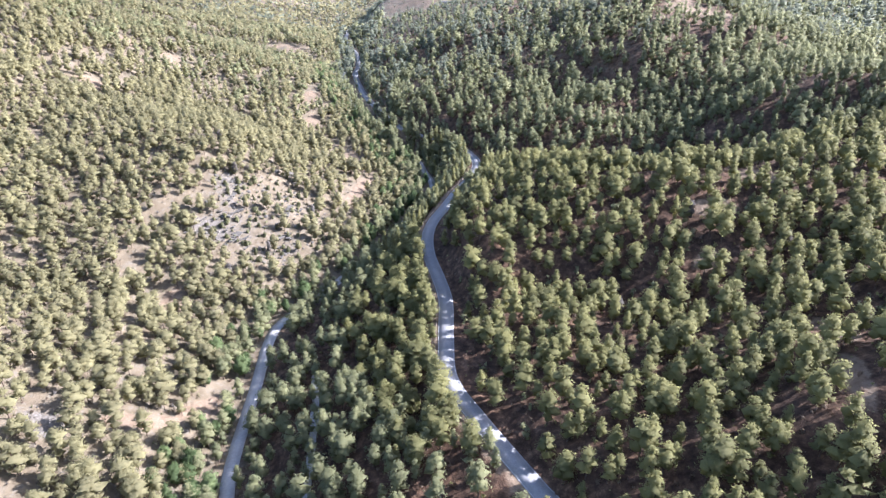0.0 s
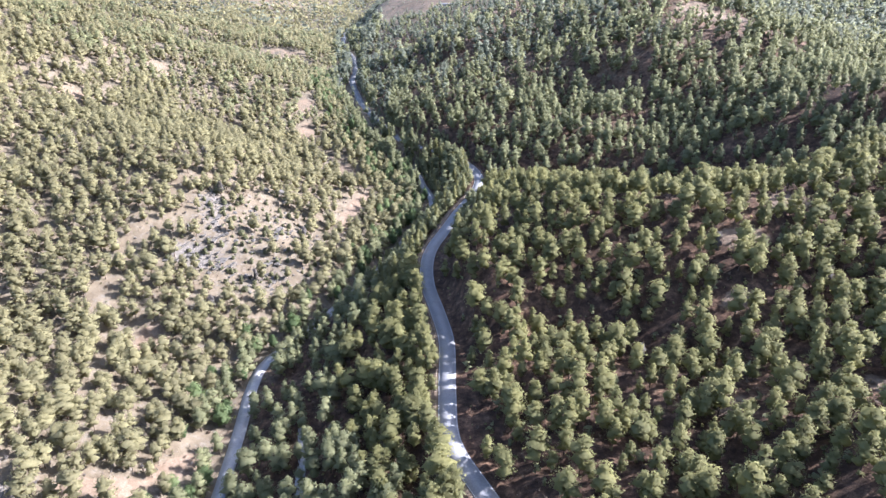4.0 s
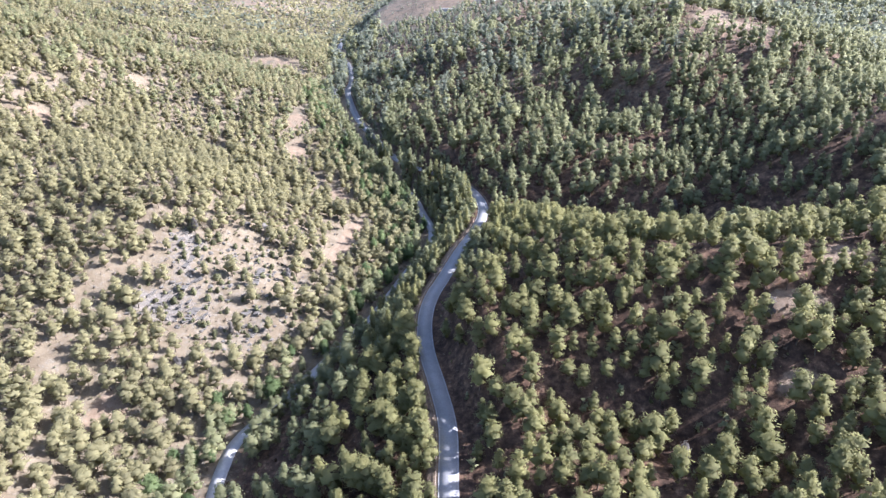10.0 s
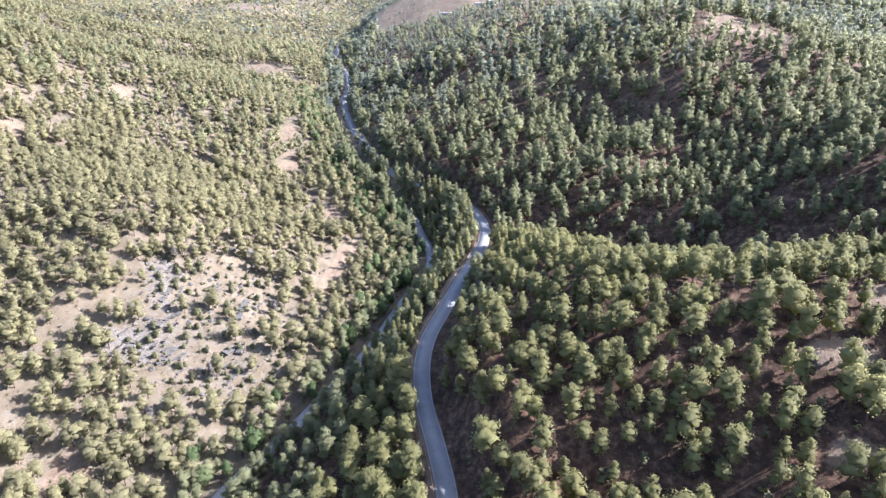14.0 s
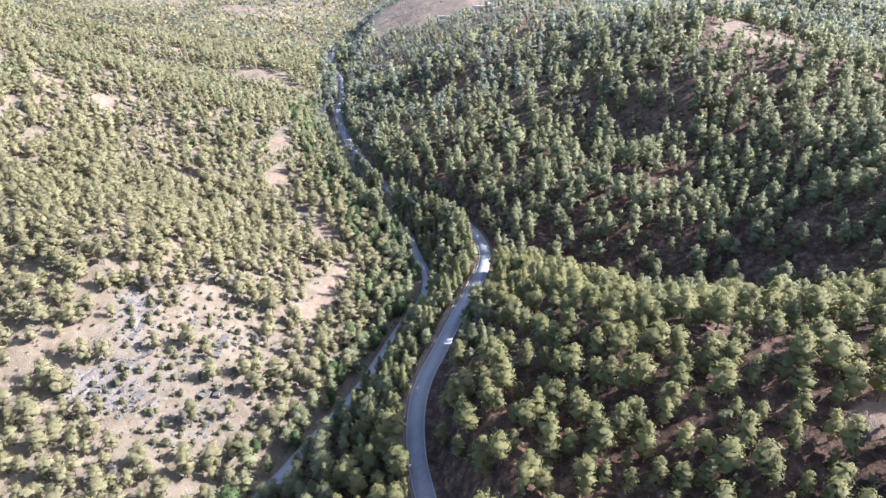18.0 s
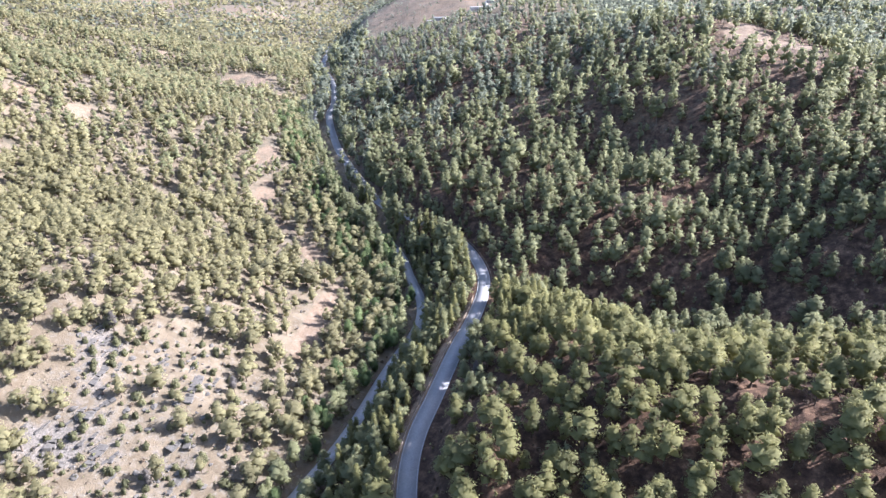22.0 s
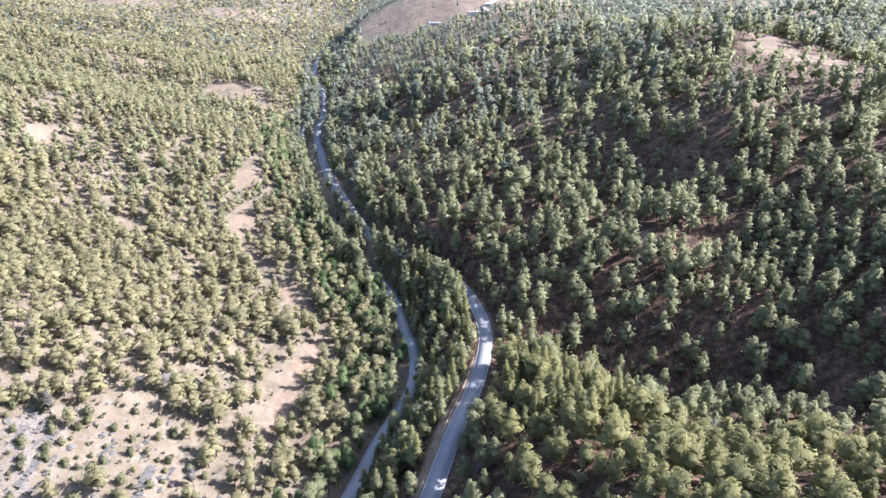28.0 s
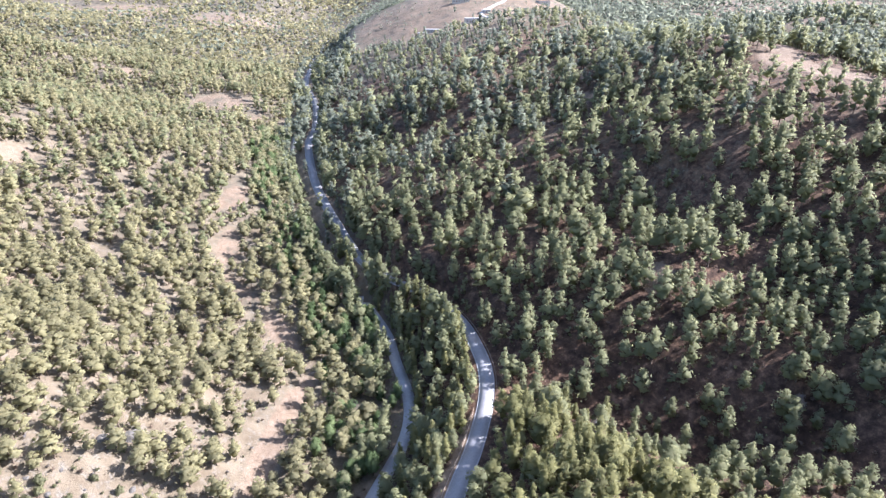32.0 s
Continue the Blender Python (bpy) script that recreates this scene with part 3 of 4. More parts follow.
# ---- village on the far hill ----
def house(x, y, turn, w, d, h, tiled, label):
    z = height(x, y)[0] - 0.4
    ob = tagged(new("house"), label, "house", "houses of the village")
    ob.location, ob.rotation_euler = (x, y, z), (0, 0, radians(turn))
    part("wall", box_mesh("wall", (-w / 2, -d / 2, -1.5), (w / 2, d / 2, h), PLASTER, 0.05), ob)
    if tiled:
        bm = bmesh.new()
        e = 0.5
        vs = [bm.verts.new(c) for c in ((-w / 2 - e, -d / 2 - e, h), (w / 2 + e, -d / 2 - e, h), (w / 2 + e, d / 2 + e, h), (-w / 2 - e, d / 2 + e, h), (-w / 2 + d / 2, 0, h + d * 0.22), (w / 2 - d / 2, 0, h + d * 0.22))]
        for q in ((0, 1, 5, 4), (1, 2, 5), (2, 3, 4, 5), (3, 0, 4), (3, 2, 1, 0)):
            bm.faces.new([vs[i] for i in q])
        me = bpy.data.meshes.new("roof")
        bm.to_mesh(me)
        bm.free()
        me.materials.append(ROOF_TILE)
        part("roof", me, ob, "hipped clay tile roof")
    else:
        part("roof", box_mesh("roof", (-w / 2 - 0.3, -d / 2 - 0.3, h), (w / 2 + 0.3, d / 2 + 0.3, h + 0.35), ROOF_GREY, 0.04), ob, "flat grey concrete roof")
    win = box_mesh("window", (-0.6, -0.05, 0), (0.6, 0.05, 1.3), PLASTER, 0.02)
    pane = box_mesh("pane", (-0.5, -0.08, 0.1), (0.5, -0.056, 1.2), DARK_GLASS, 0)
    for k in range(int(w // 3)):
        wx = -w / 2 + 1.6 + 3 * k
        for lvl in range(max(1, int(h // 3))):
            if k == 1 and lvl == 0:
                door = part("door", box_mesh("door", (-0.5, -0.06, 0), (0.5, 0.04, 2.1), WOOD_DOOR, 0.02), ob)
                door.location = (wx, -d / 2, 0.4)
                continue
            o = part("window", win, ob)
            o.location = (wx, -d / 2, 1.2 + 3 * lvl)
            part("pane", pane, o)


def village():
    white, grey, red = "white plastered house with a flat roof on the bare hill", "pale house with a flat grey roof on the far hill", "white house with a red hipped tile roof"
    for x, y, turn, w, d, h, tiled, label in VILLAGE_PLAN(white, grey, red):
        house(x, y, turn, w, d, h, tiled, label)


def VILLAGE_PLAN(white, grey, red):
    return [(49, 886, 8, 18, 9, 4.6, False, white), (4, 884, -12, 15, 7, 3.6, False, white), (-8, 878, 20, 6, 5, 3, False, grey), (39, 972, 5, 20, 9, 4, False, grey),
            (108, 992, -6, 13, 9, 4, False, grey), (142, 990, 12, 15, 9, 5, True, red), (66, 925, 0, 9, 7, 3.2, False, grey), (160, 955, 30, 9, 7, 3.4, True, red)]


# ---- trees ----
import itertools

GOLD = (1 + 5 ** 0.5) / 2
ICO = np.array([(-1, GOLD, 0), (1, GOLD, 0), (-1, -GOLD, 0), (1, -GOLD, 0), (0, -1, GOLD), (0, 1, GOLD), (0, -1, -GOLD), (0, 1, -GOLD), (GOLD, 0, -1), (GOLD, 0, 1), (-GOLD, 0, -1), (-GOLD, 0, 1)]) / math.hypot(1, GOLD)
ICO_F = np.array([f for f in itertools.combinations(range(12), 3) if all(np.linalg.norm(ICO[i] - ICO[j]) < 1.1 for i, j in itertools.combinations(f, 2))])
ICO_F = np.array([f if np.dot(np.cross(ICO[f[1]] - ICO[f[0]], ICO[f[2]] - ICO[f[0]]), ICO[f[0]]) > 0 else f[::-1] for f in ICO_F])
OCTA = np.array([(1, 0, 0), (0, 1, 0), (-1, 0, 0), (0, -1, 0), (0, 0, 1), (0, 0, -1)], float)
OCTA_F = np.array([(0, 1, 4), (1, 2, 4), (2, 3, 4), (3, 0, 4), (1, 0, 5), (2, 1, 5), (3, 2, 5), (0, 3, 5)])


def clump_crown(rng, clumps, leaves, size, shape, low, core=1, fill=0.72):
    """Uneven clumps of foliage, each a dense lump with three-cornered sprays standing out of it, and soft normals. shape(u) gives the
    crown's half width at the relative height u; unit tree: 1 high. Gives verts, normals and triangles."""
    V, N, F, at = [], [], [], 0
    for c in range(clumps):
        u = (c + rng.uniform(0.1, 0.9)) / clumps
        w = shape(u)
        a = c * 2.4 + rng.uniform(-0.6, 0.6)
        r = w * (0.14 + 0.42 * rng.uniform() ** 0.8) * (0.3 if u > 0.9 else 1)
        centre = np.array([r * math.cos(a), r * math.sin(a), low + (1 - low) * u * 0.94])
        rad = (0.03 + 0.56 * w) * rng.uniform(0.75, 1.15)
        middle = np.array((0, 0, low + (1 - low) * 0.4))

        def soft(p, n):
            out = p - middle
            out = out / (np.linalg.norm(out, axis=1)[:, None] + 1e-6)
            m = n * 0.26 + out * 0.48 + (0.06, 0, 0.3)
            return m / np.linalg.norm(m, axis=1)[:, None]
        base, faces, plump = (ICO, ICO_F, fill) if core == 1 else (OCTA, OCTA_F, fill * 1.15)
        turn = rng.uniform(0, 6.28)
        spin = np.array([(math.cos(turn), -math.sin(turn), 0), (math.sin(turn), math.cos(turn), 0), (0, 0, 1)])
        n = base @ spin.T
        p = centre + n * rad * plump * rng.uniform(0.7, 1.2, (len(n), 1)) * (0.98, 0.98, 1.1)
        V.append(p)
        N.append(soft(p, n))
        F.append(faces + at)
        at += len(p)
        n = rng.normal(size=(leaves, 3))
        n /= np.linalg.norm(n, axis=1)[:, None]
        n[:, 2] = np.where(n[:, 2] < -0.3, -n[:, 2], n[:, 2])
        p = centre + n * rad * rng.uniform(0.82, 1.1, (leaves, 1)) * (0.98, 0.98, 1.12)
        # every other spray lies over the clump, the rest stand out of it as spikes
        spike = (np.arange(leaves) % 2)[:, None]
        b = rng.normal(size=(leaves, 3))
        b = b - n * (b * n).sum(1)[:, None]
        b = b / np.linalg.norm(b, axis=1)[:, None] + (n * 0.45 + (0, 0, 0.6)) * spike
        b /= np.linalg.norm(b, axis=1)[:, None]
        nn = n + rng.normal(size=(leaves, 3)) * 0.35 + (0, 0, 0.1)
        nn = nn - b * (b * nn).sum(1)[:, None]
        nn /= np.linalg.norm(nn, axis=1)[:, None]
        t = np.cross(b, nn)
        s = size * rng.uniform(0.6, 1.4, (leaves, 1))
        tri = np.stack([p + b * s * (1.1 + 1.0 * spike), p - t * s * (0.95 - 0.4 * spike) - b * s * 0.6, p + t * s * (0.95 - 0.4 * spike) - b * s * 0.5], 1)
        V.append(tri.reshape(-1, 3))
        N.append(np.repeat(soft(p, n), 3, 0))
        F.append(at + np.arange(leaves * 3).reshape(-1, 3))
        at += leaves * 3
    return np.concatenate(V), np.concatenate(N), np.concatenate(F)


def trunk_mesh(rng, radius, top, lean, sides, rings, limbs):
    v = []
    for k in range(rings + 1):
        u = k / rings
        r = radius * (1 - 0.8 * u) * (1.3 if k == 0 else 1)
        cx, cy = lean * math.sin(u * 2.5), lean * 0.6 * math.sin(u * 4)
        v += [(cx + r * math.cos(6.2832 * s / sides), cy + r * math.sin(6.2832 * s / sides), u * top - (0.06 if k == 0 else 0)) for s in range(sides)]
    f = [(k * sides + s, k * sides + (s + 1) % sides, (k + 1) * sides + (s + 1) % sides, (k + 1) * sides + s) for k in range(rings) for s in range(sides)]
    lf = []
    for j in range(limbs):
        u = 0.35 + 0.5 * j / limbs
        a = j * 2.3 + rng.uniform(-0.4, 0.4)
        d = np.array([math.cos(a), math.sin(a), 0.5])
        e = np.cross(d, (0, 0, 1))
        r = radius * 0.3
        p0 = np.array([lean * math.sin(u * 2.5), lean * 0.6 * math.sin(u * 4), u * top])
        k = len(v)
        v += [p0 + e * r, p0 - e * r, p0 + (0, 0, r), p0 + d * 0.2]
        lf += [(k, k + 1, k + 3), (k + 1, k + 2, k + 3), (k + 2, k, k + 3)]
    return np.array(v), np.array(f), np.array(lf, int).reshape(-1, 3)


def pine_shape(u):
    return 0.235 * math.sin(math.pi * min(1, 0.24 + 0.70 * u)) ** 0.75


def cone_shape(u):
    return 0.20 * (1.03 - u) ** 0.75


def slope_shape(u):
    return 0.25 * (1.03 - u) ** 0.75 * min(1, 0.5 + 2.5 * u)


def round_shape(u):
    return 0.40 * math.sin(math.pi * (0.15 + 0.75 * u)) ** 0.7


def shrub_shape(u):
    return 0.75 * math.sin(math.pi * (0.35 + 0.55 * u)) ** 0.7


NO_TRUNK = (np.zeros((0, 3)), np.zeros((0, 4), int), np.zeros((0, 3), int))


def templates(count, seed, clumps, quads, size, shape, low, radius=0.012, sides=5, rings=4, limbs=5, core=1):
    rng = np.random.RandomState(seed)
    return [(clump_crown(rng, clumps, quads, size, shape, low, core), trunk_mesh(rng, radius, 0.85, rng.uniform(-0.03, 0.03), sides, rings, limbs)) for _ in range(count)]


def forest(name, kind_rows, mats, label, category="trees"):
    """Joins many trees into one mesh of stuff. kind_rows: (templates, foliage slot, rows of x, y, z, height, girth, turn)."""
    V, N, Q, T, MQ, MT, tone, at = [], [], [], [], [], [], [], 0
    rng = np.random.RandomState(9)
    for temps, slot, rows in kind_rows:
        for k, ((crown, soft, cf), (tv, tq, tt)) in enumerate(temps):
            r = rows[k::len(temps)]
            if not len(r):
                continue
            base, nb = np.concatenate([crown, tv]), np.concatenate([soft, np.zeros_like(tv)])
            c, s = np.cos(r[:, 5])[:, None], np.sin(r[:, 5])[:, None]
            w = (r[:, 3] * r[:, 4])[:, None]
            x, y = (base[:, 0] * c - base[:, 1] * s) * w + r[:, :1], (base[:, 0] * s + base[:, 1] * c) * w + r[:, 1:2]
            z = base[:, 2] * r[:, 3:4] + r[:, 2:3]
            V.append(np.stack([x, y, z], -1).reshape(-1, 3))
            N.append(np.stack([nb[:, 0] * c - nb[:, 1] * s, nb[:, 0] * s + nb[:, 1] * c, np.broadcast_to(nb[:, 2], x.shape)], -1).reshape(-1, 3))
            tone.append(np.repeat(rng.uniform(size=len(r)), len(base)))
            start = at + np.arange(len(r))[:, None, None] * len(base)
            T.append((start + cf[None]).reshape(-1, 3))
            MT.append(np.full(len(r) * len(cf), slot))
            if len(tq):
                Q.append((start + len(crown) + tq[None]).reshape(-1, 4))
                MQ.append(np.zeros(len(r) * len(tq), int))
            if len(tt):
                T.append((start + len(crown) + tt[None]).reshape(-1, 3))
                MT.append(np.zeros(len(r) * len(tt), int))
            at += len(r) * len(base)
    faces = ([np.concatenate(Q)] if Q else []) + [np.concatenate(T)]
    me = mesh_from(name, np.concatenate(V), faces, mats, np.concatenate(MQ + MT))
    me.attributes.new("tone", "FLOAT", "POINT").data.foreach_set("value", np.concatenate(tone).astype(np.float32))
    me.normals_split_custom_set_from_vertices(np.concatenate(N).astype(np.float32))
    return tagged(new(name, me), label, category, kind="stuff")


def crown_mesh(name, crown, foliage):
    me = mesh_from(name, crown[0], crown[2], [foliage])
    me.normals_split_custom_set_from_vertices(crown[1].astype(np.float32))
    return me


def tree_things(name, temps, foliage, rows, label, category, group):
    """Each row a tree of its own: an Empty at its foot with a trunk and a crown."""
    pairs = [(mesh_from("trunk", tv, [tq, tt] if len(tt) else tq, [BARK]), crown_mesh("crown", crown, foliage)) for crown, (tv, tq, tt) in temps]
    for k, (x, y, z, h, g, turn) in enumerate(rows):
        ob = tagged(new(name), label, category, group)
        ob.location, ob.rotation_euler, ob.scale = (x, y, z), (0, 0, turn), (h * g, h * g, h)
        for part_name, me in zip(("trunk", "crown"), pairs[k % len(pairs)]):
            new(part_name, me).parent = ob


def scatter(seed, x0, x1, y0, y1, step):
    rng = np.random.RandomState(seed)
    gx, gy = np.meshgrid(np.arange(x0, x1, step), np.arange(y0, y1, step))
    gx = gx + (np.arange(gx.shape[0]) % 2)[:, None] * step * 0.5
    return gx.ravel() + rng.uniform(-0.48, 0.48, gx.size) * step, gy.ravel() + rng.uniform(-0.48, 0.48, gx.size) * step, rng


def rows_of(x, y, rng, lo, hi, glo, ghi):
    n = len(x)
    return np.stack([x, y, height(x, y), lo + (hi - lo) * rng.uniform(0, 1, n) ** 1.2, rng.uniform(glo, ghi, n), rng.uniform(0, 6.28, n)], 1)


def off_valley(x, y):
    return x - np.interp(y, VALLEY[:, 1], VALLEY[:, 0])


def glades(x, y):
    """1 in the middle of small openings between the trees, 0 elsewhere."""
    w = ripple(x, y, GLADE_WAVES)
    return smooth(1.1, 2.1, w)


GLADE_RNG = np.random.RandomState(8)
GLADE_WAVES = [(2 * math.pi / w, GLADE_RNG.uniform(0, 3.1), GLADE_RNG.uniform(0, 6.3), a) for w, a in ((64, 0.8), (47, 0.8), (36, 0.7), (29, 0.7), (22, 0.6), (17, 0.5))]


def growable(x, y, road_left=4.3, road_right=5.2, track_gap=3.4):
    dr, sr, _ = off_line(x, y, ROAD_LINE)
    dt, _, _ = off_line(x, y, TRACK_LINE)
    return ((dr > np.where(sr > 0, road_right, road_left)) & (dt > track_gap))


def plant_all():
    near_t = templates(9, 11, 10, 40, 0.0185, pine_shape, 0.27, 0.013, 4, 3, 3, core=0)
    mid_t = templates(7, 12, 8, 19, 0.029, pine_shape, 0.22, 0.014, 3, 2, 0, core=0)
    far_t = templates(6, 13, 6, 11, 0.042, pine_shape, 0.2, 0.014, 3, 1, 0, core=0)
    small_t = templates(6, 17, 4, 6, 0.072, pine_shape, 0.16, 0.014, 3, 1, 0, core=0)
    near_c = templates(5, 20, 11, 36, 0.0185, slope_shape, 0.18, 0.013, 4, 3, 3, core=0)
    dot_t = [(clump_crown(np.random.RandomState(14 + k), 2, 4, 0.13, pine_shape, 0.05, core=0), NO_TRUNK) for k in range(4)]
    far_c = templates(4, 18, 6, 11, 0.042, slope_shape, 0.14, 0.014, 3, 1, 0, core=0)
    mid_c = templates(4, 19, 8, 19, 0.029, slope_shape, 0.18, 0.014, 3, 2, 0, core=0)
    cone_t = templates(7, 15, 13, 30, 0.02, cone_shape, 0.12, core=0)
    round_t = templates(6, 16, 12, 36, 0.034, round_shape, 0.15, 0.02, core=0)
    # pines of the slopes: lower and denser on the sunny side, taller on the spur and the shady side
    parts = []
    for seed, step, sunny in ((21, 5.2, True), (23, 5.6, False)):
        x, y, rng = scatter(seed, -720, 640, 84, 960, step)
        keep = np.abs(x) < 0.76 * y + 40
        x, y = x[keep], y[keep]
        d = off_valley(x, y)
        clear = np.maximum(np.maximum(patches(x, y, BARE), patches(x, y, BARE_FAR)), patches(x, y, ROCKY) * 0.8)
        clear = np.where(patches(x, y, BARE[:2] + BARE_FAR[:6]) > 0.3, 1.0, clear)
        clear = np.where(patches(x, y, ROCKY[:1]) > 0.3, np.maximum(clear, 0.93), clear)
        clear = np.where(patches(x, y, VILLAGE_HILL) > 0.12, 0.9, clear)
        thin = 0.92 + 0.2 * np.sin(x * 0.047 + 1) * np.sin(y * 0.041) - (0.3 + 0.3 * smooth(340, 420, y) if not sunny else 0.35) * glades(x, y)
        dens = (0.96 if sunny else 1.05 - 0.42 * smooth(330, 430, y)) * thin * (1 - clear) * (1 - (0.23 if sunny else 0.2) * smooth(360, 480, y)) * (y < 925 + 30 * np.sin(x * 0.05) + 20 * np.sin(x * 0.13)) * (1 - 0.6 * (patches(x, y, [(212, 500, 40, 26, -30)]) > 0.3))
        dr, sr, _ = off_line(x, y, ROAD_LINE)
        bank = (sr > 0) & (y > 110) & (y < 290)
        dens = dens * np.where(bank & (dr < 11), 0.4, np.where(bank & (dr < 18), 0.85, 1.05))
        hollow = np.exp(-((y - 6 - np.interp(x, GULLY[:, 0], GULLY[:, 1])) / 26) ** 2) * smooth(35, 50, x) * (1 - smooth(170, 200, x))
        low = np.exp(-((y - 4 - np.interp(x, HOLLOW[:, 0], HOLLOW[:, 1])) / 11) ** 2) * smooth(14, 24, x) * (1 - smooth(75, 90, x))
        dens = dens * (1 - 0.6 * hollow) * (1 - 0.35 * low) * (1 - 0.65 * patches(x, y, [(120, 446, 24, 13, -50)]))
        keep = growable(x, y) & (rng.uniform(size=x.size) < dens) & ((d < -12) == sunny)
        rows = rows_of(x[keep], y[keep], rng, *((6.0, 11.0, 1.3, 1.75) if sunny else (8.0, 15.0, 1.12, 1.52)))
        rows[:, 3] *= 1 + (0.12 if sunny else 0.2) * smooth(340, 460, rows[:, 1]) - (0.0 if sunny else 0.15) * (1 - smooth(310, 410, rows[:, 1]))
        rows[:, 3] *= 1 - 0.38 * smooth(630, 720, rows[:, 1]) * (np.abs(rows[:, 0] - 50) < 130)
        parts.append(rows)
    left, right = parts
    # young trees between the tall ones
    x, y, rng = scatter(36, -20, 300, 120, 600, 6.2)
    young_clear = np.maximum(patches(x, y, BARE), patches(x, y, BARE_FAR))
    keep = growable(x, y) & (rng.uniform(size=x.size) < 0.4 * (1 - young_clear)) & (off_valley(x, y) > 5) & (np.abs(x) < 0.76 * y + 60)
    young = rows_of(x[keep], y[keep], rng, 2.5, 5.5, 1.2, 1.8)
    # a closer belt of tall trees along road and track up the valley, with gaps where the road lies open
    x, y, rng = scatter(33, -150, 40, 385, 830, 3.9)
    dr, _, _ = off_line(x, y, ROAD_LINE)
    dt, _, _ = off_line(x, y, TRACK_LINE)
    tight = ((y > 452) & (y < 500)) | ((y > 535) & (y < 625)) | ((y > 655) & (y < 735)) | (y > 765)
    keep = growable(x, y, 4.0, 4.0, 2.6) & (np.minimum(dr, dt) < 12) & (rng.uniform(size=x.size) < np.where(tight, 0.62, 0.4)) & (patches(x, y, [(-124, 815, 12, 32, 8)]) < 0.2)
    belt = rows_of(x[keep], y[keep], rng, 7.5, 12.0, 0.95, 1.25)
    belt[:, 3] *= np.where(tight[keep], 1.12, 1.0)
    right = np.concatenate([right, belt])
    # the trees that stand nearest the road bend are things of their own
    order = np.argsort(np.hypot(right[:, 0] - 20, (right[:, 1] - 195) * 0.8))
    tree_things("pine_tree", near_t[:6] + near_c, PINE, right[order[:300]], "tall olive-green pine with bare lower trunk on the dry slope", "pine tree", "pines beside the road")
    right = right[np.sort(order[300:])]

    close = (left[:, 1] < 310) & (left[:, 0] > -135)

    def band(rows, y0, y1):
        return rows[(rows[:, 1] >= y0) & (rows[:, 1] < y1)]
    lf = band(left, 470, 600)
    pale = rng.uniform(size=len(lf)) < 0.65
    ls = band(left, 600, 2000)
    grey = rng.uniform(size=len(ls)) < 0.35

    def spur(rows):
        return (rows[:, 1] < np.interp(rows[:, 0], (18, 50, 62, 100, 220), (352, 322, 296, 286, 270))) & (rows[:, 0] > 18)
    r0, r1, r2, r3 = band(right, 0, 345), band(right, 345, 470), band(right, 470, 620), band(right, 620, 2000)
    # with distance, more of these pines take the haze-tinted needles
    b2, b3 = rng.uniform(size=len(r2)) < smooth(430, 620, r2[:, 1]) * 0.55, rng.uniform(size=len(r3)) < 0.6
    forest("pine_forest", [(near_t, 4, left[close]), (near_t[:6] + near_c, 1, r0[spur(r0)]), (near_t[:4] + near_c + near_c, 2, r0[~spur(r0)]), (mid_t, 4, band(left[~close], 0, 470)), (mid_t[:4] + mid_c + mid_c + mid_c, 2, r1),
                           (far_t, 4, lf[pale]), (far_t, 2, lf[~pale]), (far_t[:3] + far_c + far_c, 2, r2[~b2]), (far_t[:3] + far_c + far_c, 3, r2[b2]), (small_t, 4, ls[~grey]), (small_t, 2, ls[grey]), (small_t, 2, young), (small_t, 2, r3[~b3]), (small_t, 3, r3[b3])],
           [BARK, PINE, DARK_PINE, HAZE_PINE, OLIVE_PINE], "olive-green pine forest covering the dry valley slopes")
    # slender conical trees between track and road and on the tip of the spur
    x, y, rng = scatter(31, -75, 70, 120, 480, 4.6)
    d = off_valley(x, y)
    dr, sr, _ = off_line(x, y, ROAD_LINE)
    strip = (sr < 0) & (d > 3) & (dr < 26)
    tip = (x > 24) & (x < 58) & (y > 292) & (y < 350) & (sr > 0)
    keep = growable(x, y, 4.2, 5.0, 2.9) & ((strip & (rng.uniform(size=x.size) < 0.62)) | (tip & (rng.uniform(size=x.size) < 0.75)))
    rows = rows_of(x[keep], y[keep], rng, 7.5, 13.5, 0.9, 1.25)[:290]
    lit = rows[:, 0] > 20
    tree_things("conical_pine_tree", cone_t, PINE, rows[lit], "slender conical light green pine on the tip of the spur", "pine tree", "conical pines on the spur")
    broad = ~lit & (rows[:, 1] < 232) & (np.arange(len(rows)) % 4 > 0)
    tree_things("pine_tree", near_t[:6] + near_c[:2], PINE, rows[broad] * (1, 1, 1, 0.95, 1.3, 1), "full olive-green pine between the road and the track", "pine tree", "pines between road and track")
    tree_things("conical_pine_tree", cone_t, PINE, rows[~lit & ~broad], "slender conical green pine beside the winding road", "pine tree", "conical pines along the valley floor")
    # broadleaf trees along the bed of the valley
    x, y, rng = scatter(32, -130, 10, 120, 660, 5.6)
    d = off_valley(x, y)
    belt = (d > -20 - 12 * smooth(300, 380, y)) & (d < -3.0)
    keep = belt & (growable(x, y, 5, 5, 2.4) | ((y < 168) & growable(x, y, 5, 5, 1.3))) & (rng.uniform(size=x.size) < 0.36 + 0.3 * smooth(300, 380, y) + 0.3 * (y < 168)) & (patches(x, y, BARE) < 0.3) & (patches(x, y, BARE_FAR[3:6]) < 0.3)
    rows = rows_of(x[keep], y[keep], rng, 5.5, 9.5, 0.8, 1.1)
    tree_things("broadleaf_tree", round_t, BROADLEAF, rows[:280], "deep green leafy broadleaf tree beside the gravel track", "broadleaf tree", "broadleaf trees along the track")
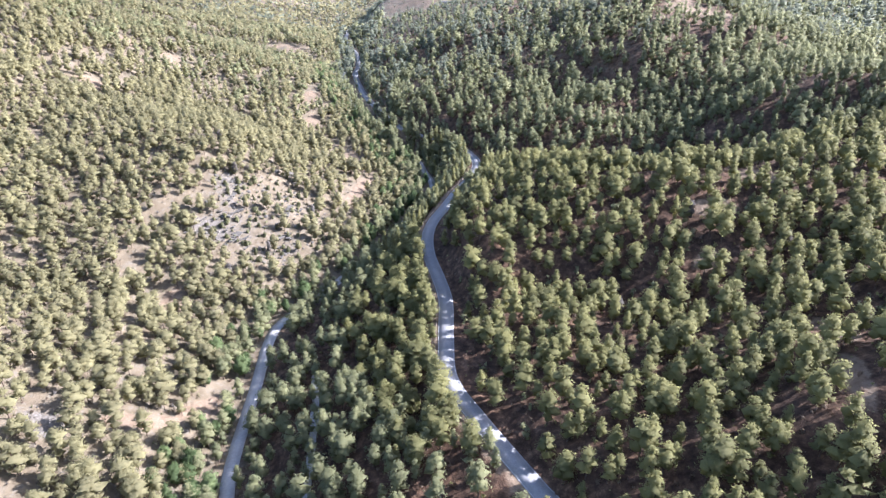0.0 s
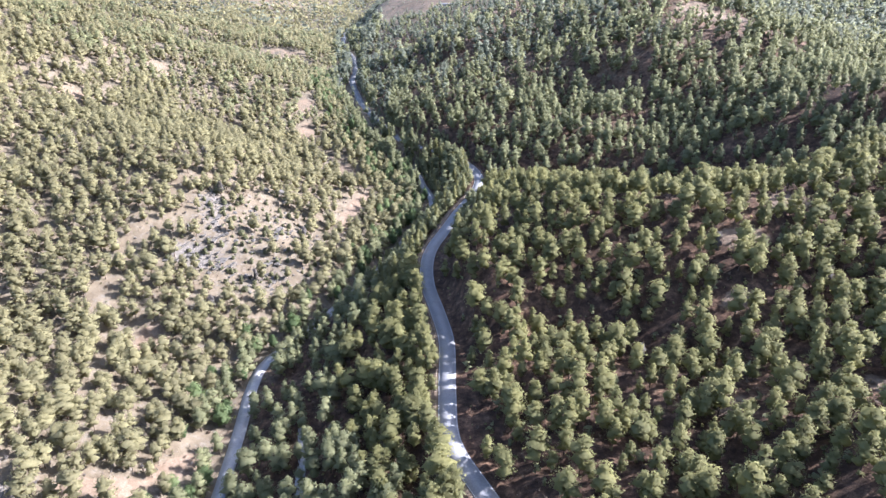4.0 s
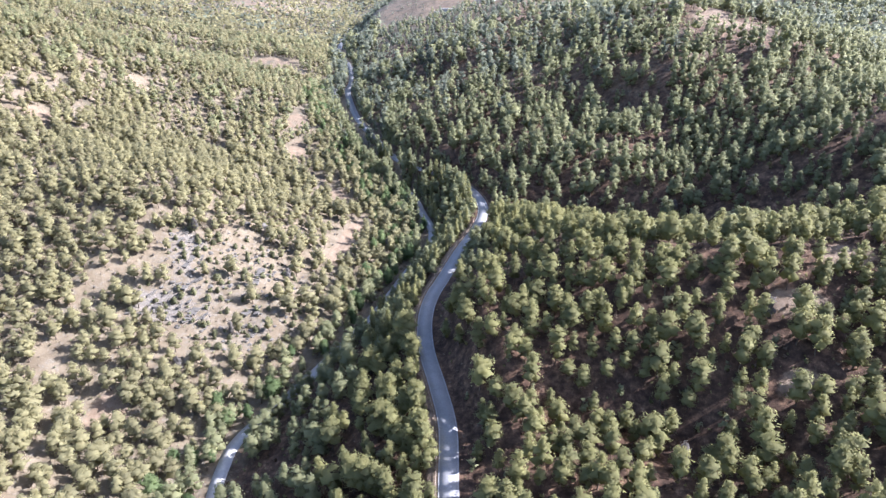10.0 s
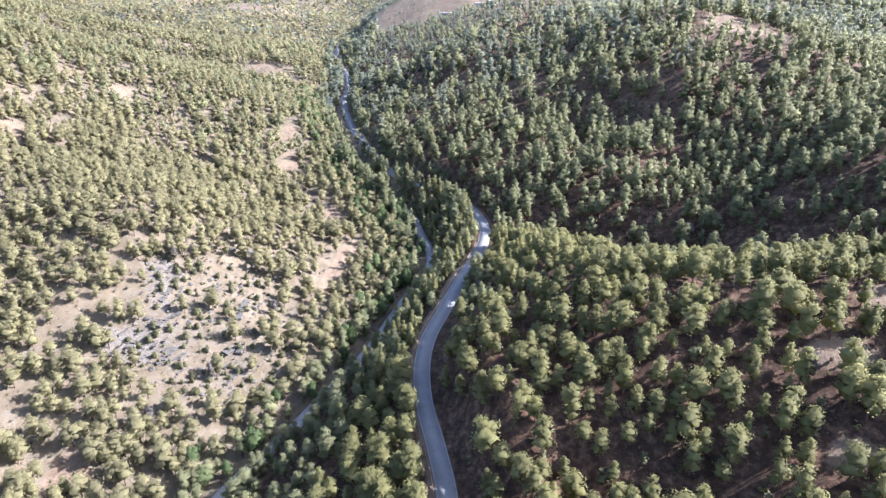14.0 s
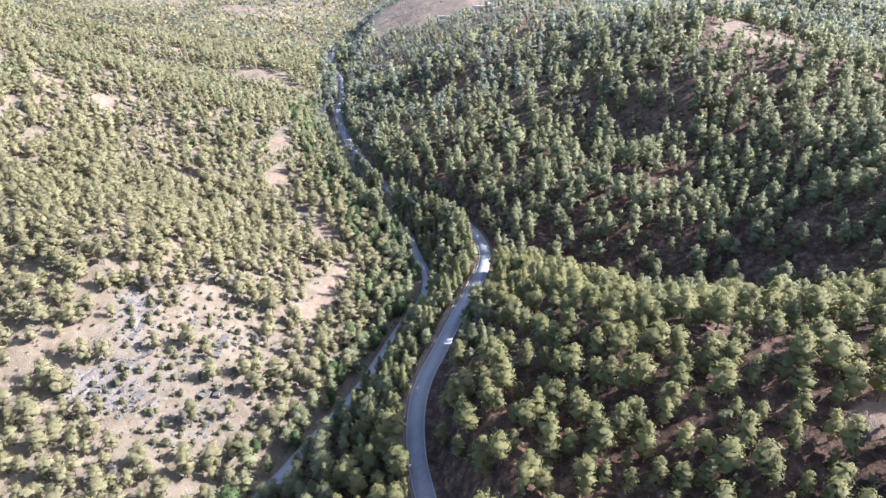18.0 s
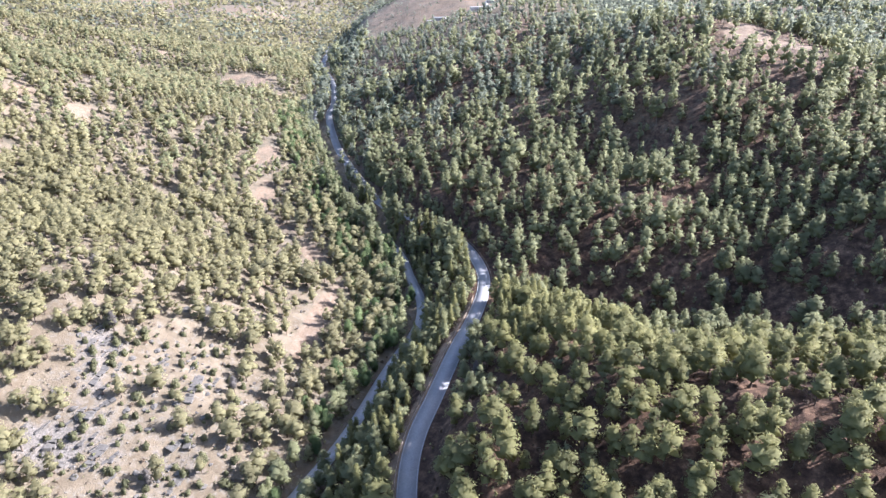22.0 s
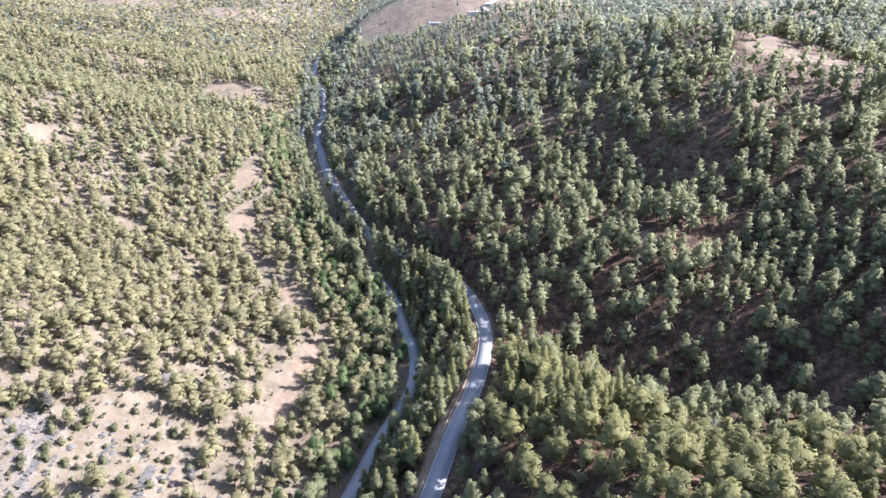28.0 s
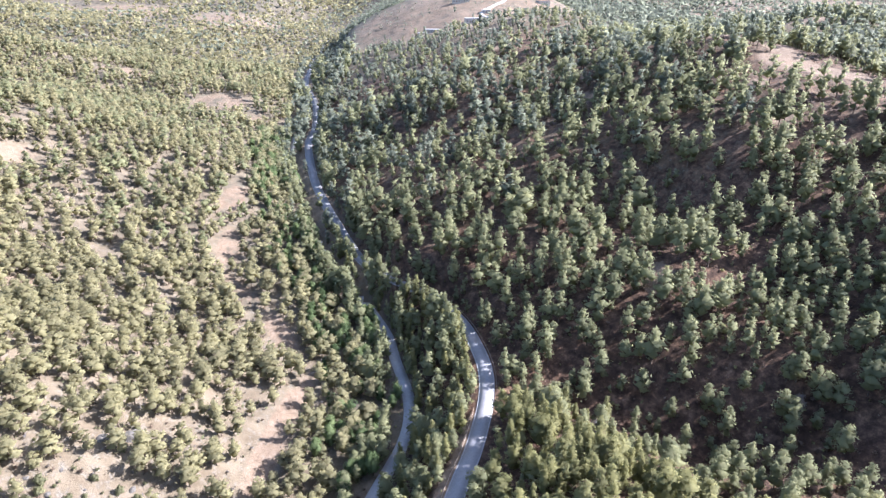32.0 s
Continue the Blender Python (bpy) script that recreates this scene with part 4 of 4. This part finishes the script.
    # the valley behind the start
    x, y, rng = scatter(35, -300, 300, -320, 84, 8.4)
    keep = growable(x, y) & (rng.uniform(size=x.size) < 0.75)
    rows = rows_of(x[keep], y[keep], rng, 6.5, 12, 1.2, 1.6)
    under = (np.abs(rows[:, 0]) < 150) & (rows[:, 1] > -40)
    forest("pine_wood", [(far_t, 1, rows[under]), (dot_t, 1, rows[~under])], [BARK, PINE], "pine wood on the lower valley slopes")
    # far hills: hedges and tree rows along the terraces, thicker woods in the hollows
    groups = []
    for seed, y0, y1, step, temps in ((22, 880, 1330, 8.2, dot_t), (24, 1330, 2300, 15, dot_t)):
        x, y, rng = scatter(seed, -1150, 1150, y0, y1, step)
        row = (height(x, y) / 7.5) % 1 < 0.5
        wood = (np.sin(x * 0.011 + 1) * np.sin(y * 0.009) > 0.05) | ((x > 140) & (y < 1200) & (np.sin(x * 0.035) * np.sin(y * 0.028 + 1) > 0.1)) | ((np.abs(x + 140 + 0.1 * (y - 900)) < 120) & (y < 2300)) | ((x < -150) & (y < 985))
        keep = (rng.uniform(size=x.size) < np.where(wood | ((x < -150) & (y < 1180)), 0.85, np.where(row, 0.66, 0.3))) & (y > 925 + 30 * np.sin(x * 0.05) + 20 * np.sin(x * 0.13)) & (np.abs(x) < 0.74 * (y - 185) + 60)
        keep &= (patches(x, y, BARE_FAR) < 0.3) | (rng.uniform(size=x.size) < 0.22)
        rows = rows_of(x[keep], y[keep], rng, 6, 11.5, 1.2, 2.0)
        rows[:, 3] *= 1 + 0.4 * smooth(1300, 1700, rows[:, 1])
        rows[:, 3] *= 1 - 0.5 * (patches(rows[:, 0], rows[:, 1], VILLAGE_HILL) > 0.2)
        rows[:, 3] *= 1 + 0.4 * smooth(100, 250, np.abs(rows[:, 0]))
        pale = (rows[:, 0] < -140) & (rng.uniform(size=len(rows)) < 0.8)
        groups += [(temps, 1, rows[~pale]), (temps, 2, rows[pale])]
    # all but the pale trees on the left get the haze-tinted needles
    forest("distant_forest", groups, [BARK, HAZE_PINE, OLIVE_PINE], "scattered dark trees on the far hazy hills")


def brush():
    """Low bushes and dry tufts over the slopes, stuff; the rounded shrubs on the bald rocky slope are things."""
    low_t = [(clump_crown(np.random.RandomState(50 + k), 1, 8, 0.26, shrub_shape, 0.0, 0), NO_TRUNK) for k in range(5)]
    x, y, rng = scatter(41, -210, 190, 95, 430, 3.1)
    d = off_valley(x, y)
    keep = growable(x, y, 3.6, 3.8, 2.7) & (patches(x, y, BARE[:2]) < 0.3) & (rng.uniform(size=x.size) < 0.7) & (np.abs(x) < 0.76 * y + 50)
    x, y, d = x[keep], y[keep], d[keep]
    rows = rows_of(x, y, rng, 0.4, 1.6, 0.7, 1.3)
    pick = rng.uniform(size=len(x))
    a, b, c = (d < -8) & (pick < 0.45), (d >= -8) & (pick < 0.4), (d < -8) & (pick > 0.72)
    forest("undergrowth", [(low_t, 1, rows[a]), (low_t, 2, rows[b]), (low_t, 3, rows[~a & ~b & ~c]), (low_t, 4, rows[c])], [BARK, SHRUB, PINE, DRY, GREY_TWIGS], "low grey-green shrubs and dry brown brush between the trees", "undergrowth")
    meshes = [crown_mesh("shrub", clump_crown(np.random.RandomState(70 + k), 8, 16, 0.13, shrub_shape, 0.0), SHRUB) for k in range(5)]
    x, y, rng = scatter(42, -150, -55, 245, 350, 4.3)
    m = patches(x, y, ROCKY)
    keep = (m > 0.25) & (rng.uniform(size=x.size) < 0.72)
    for k, (px, py, pz, h, g, turn) in enumerate(rows_of(x[keep], y[keep], rng, 0.9, 2.6, 0.8, 1.15)[:230]):
        ob = tagged(new("shrub", meshes[k % 5]), "rounded grey-green shrub on the bald rocky slope", "shrub", "shrubs on the rocky slope")
        ob.location, ob.rotation_euler, ob.scale = (px, py, pz - 0.05), (0, 0, turn), (h * g, h * g, h)


def dry_trees():
    """Pines with thin grey, nearly bare crowns."""
    temps = templates(4, 61, 12, 11, 0.03, pine_shape, 0.3, 0.013, 5, 4, 10)
    rng = np.random.RandomState(62)
    x = np.array([13, 60, 92, 120, 34, -84, -112, -70, -96, 48, 110, -30, 75, -125])
    y = np.array([283, 176, 208, 190, 226, 262, 310, 300, 240, 322, 330, 350, 290, 330])
    tree_things("dry_pine_tree", temps, GREY_TWIGS, rows_of(x, y, rng, 7, 10, 0.8, 1.0), "half-bare grey pine with thin dry twigs", "pine tree", "dry grey pines")


plant_all()
brush()
dry_trees()
place_rocks()
village()
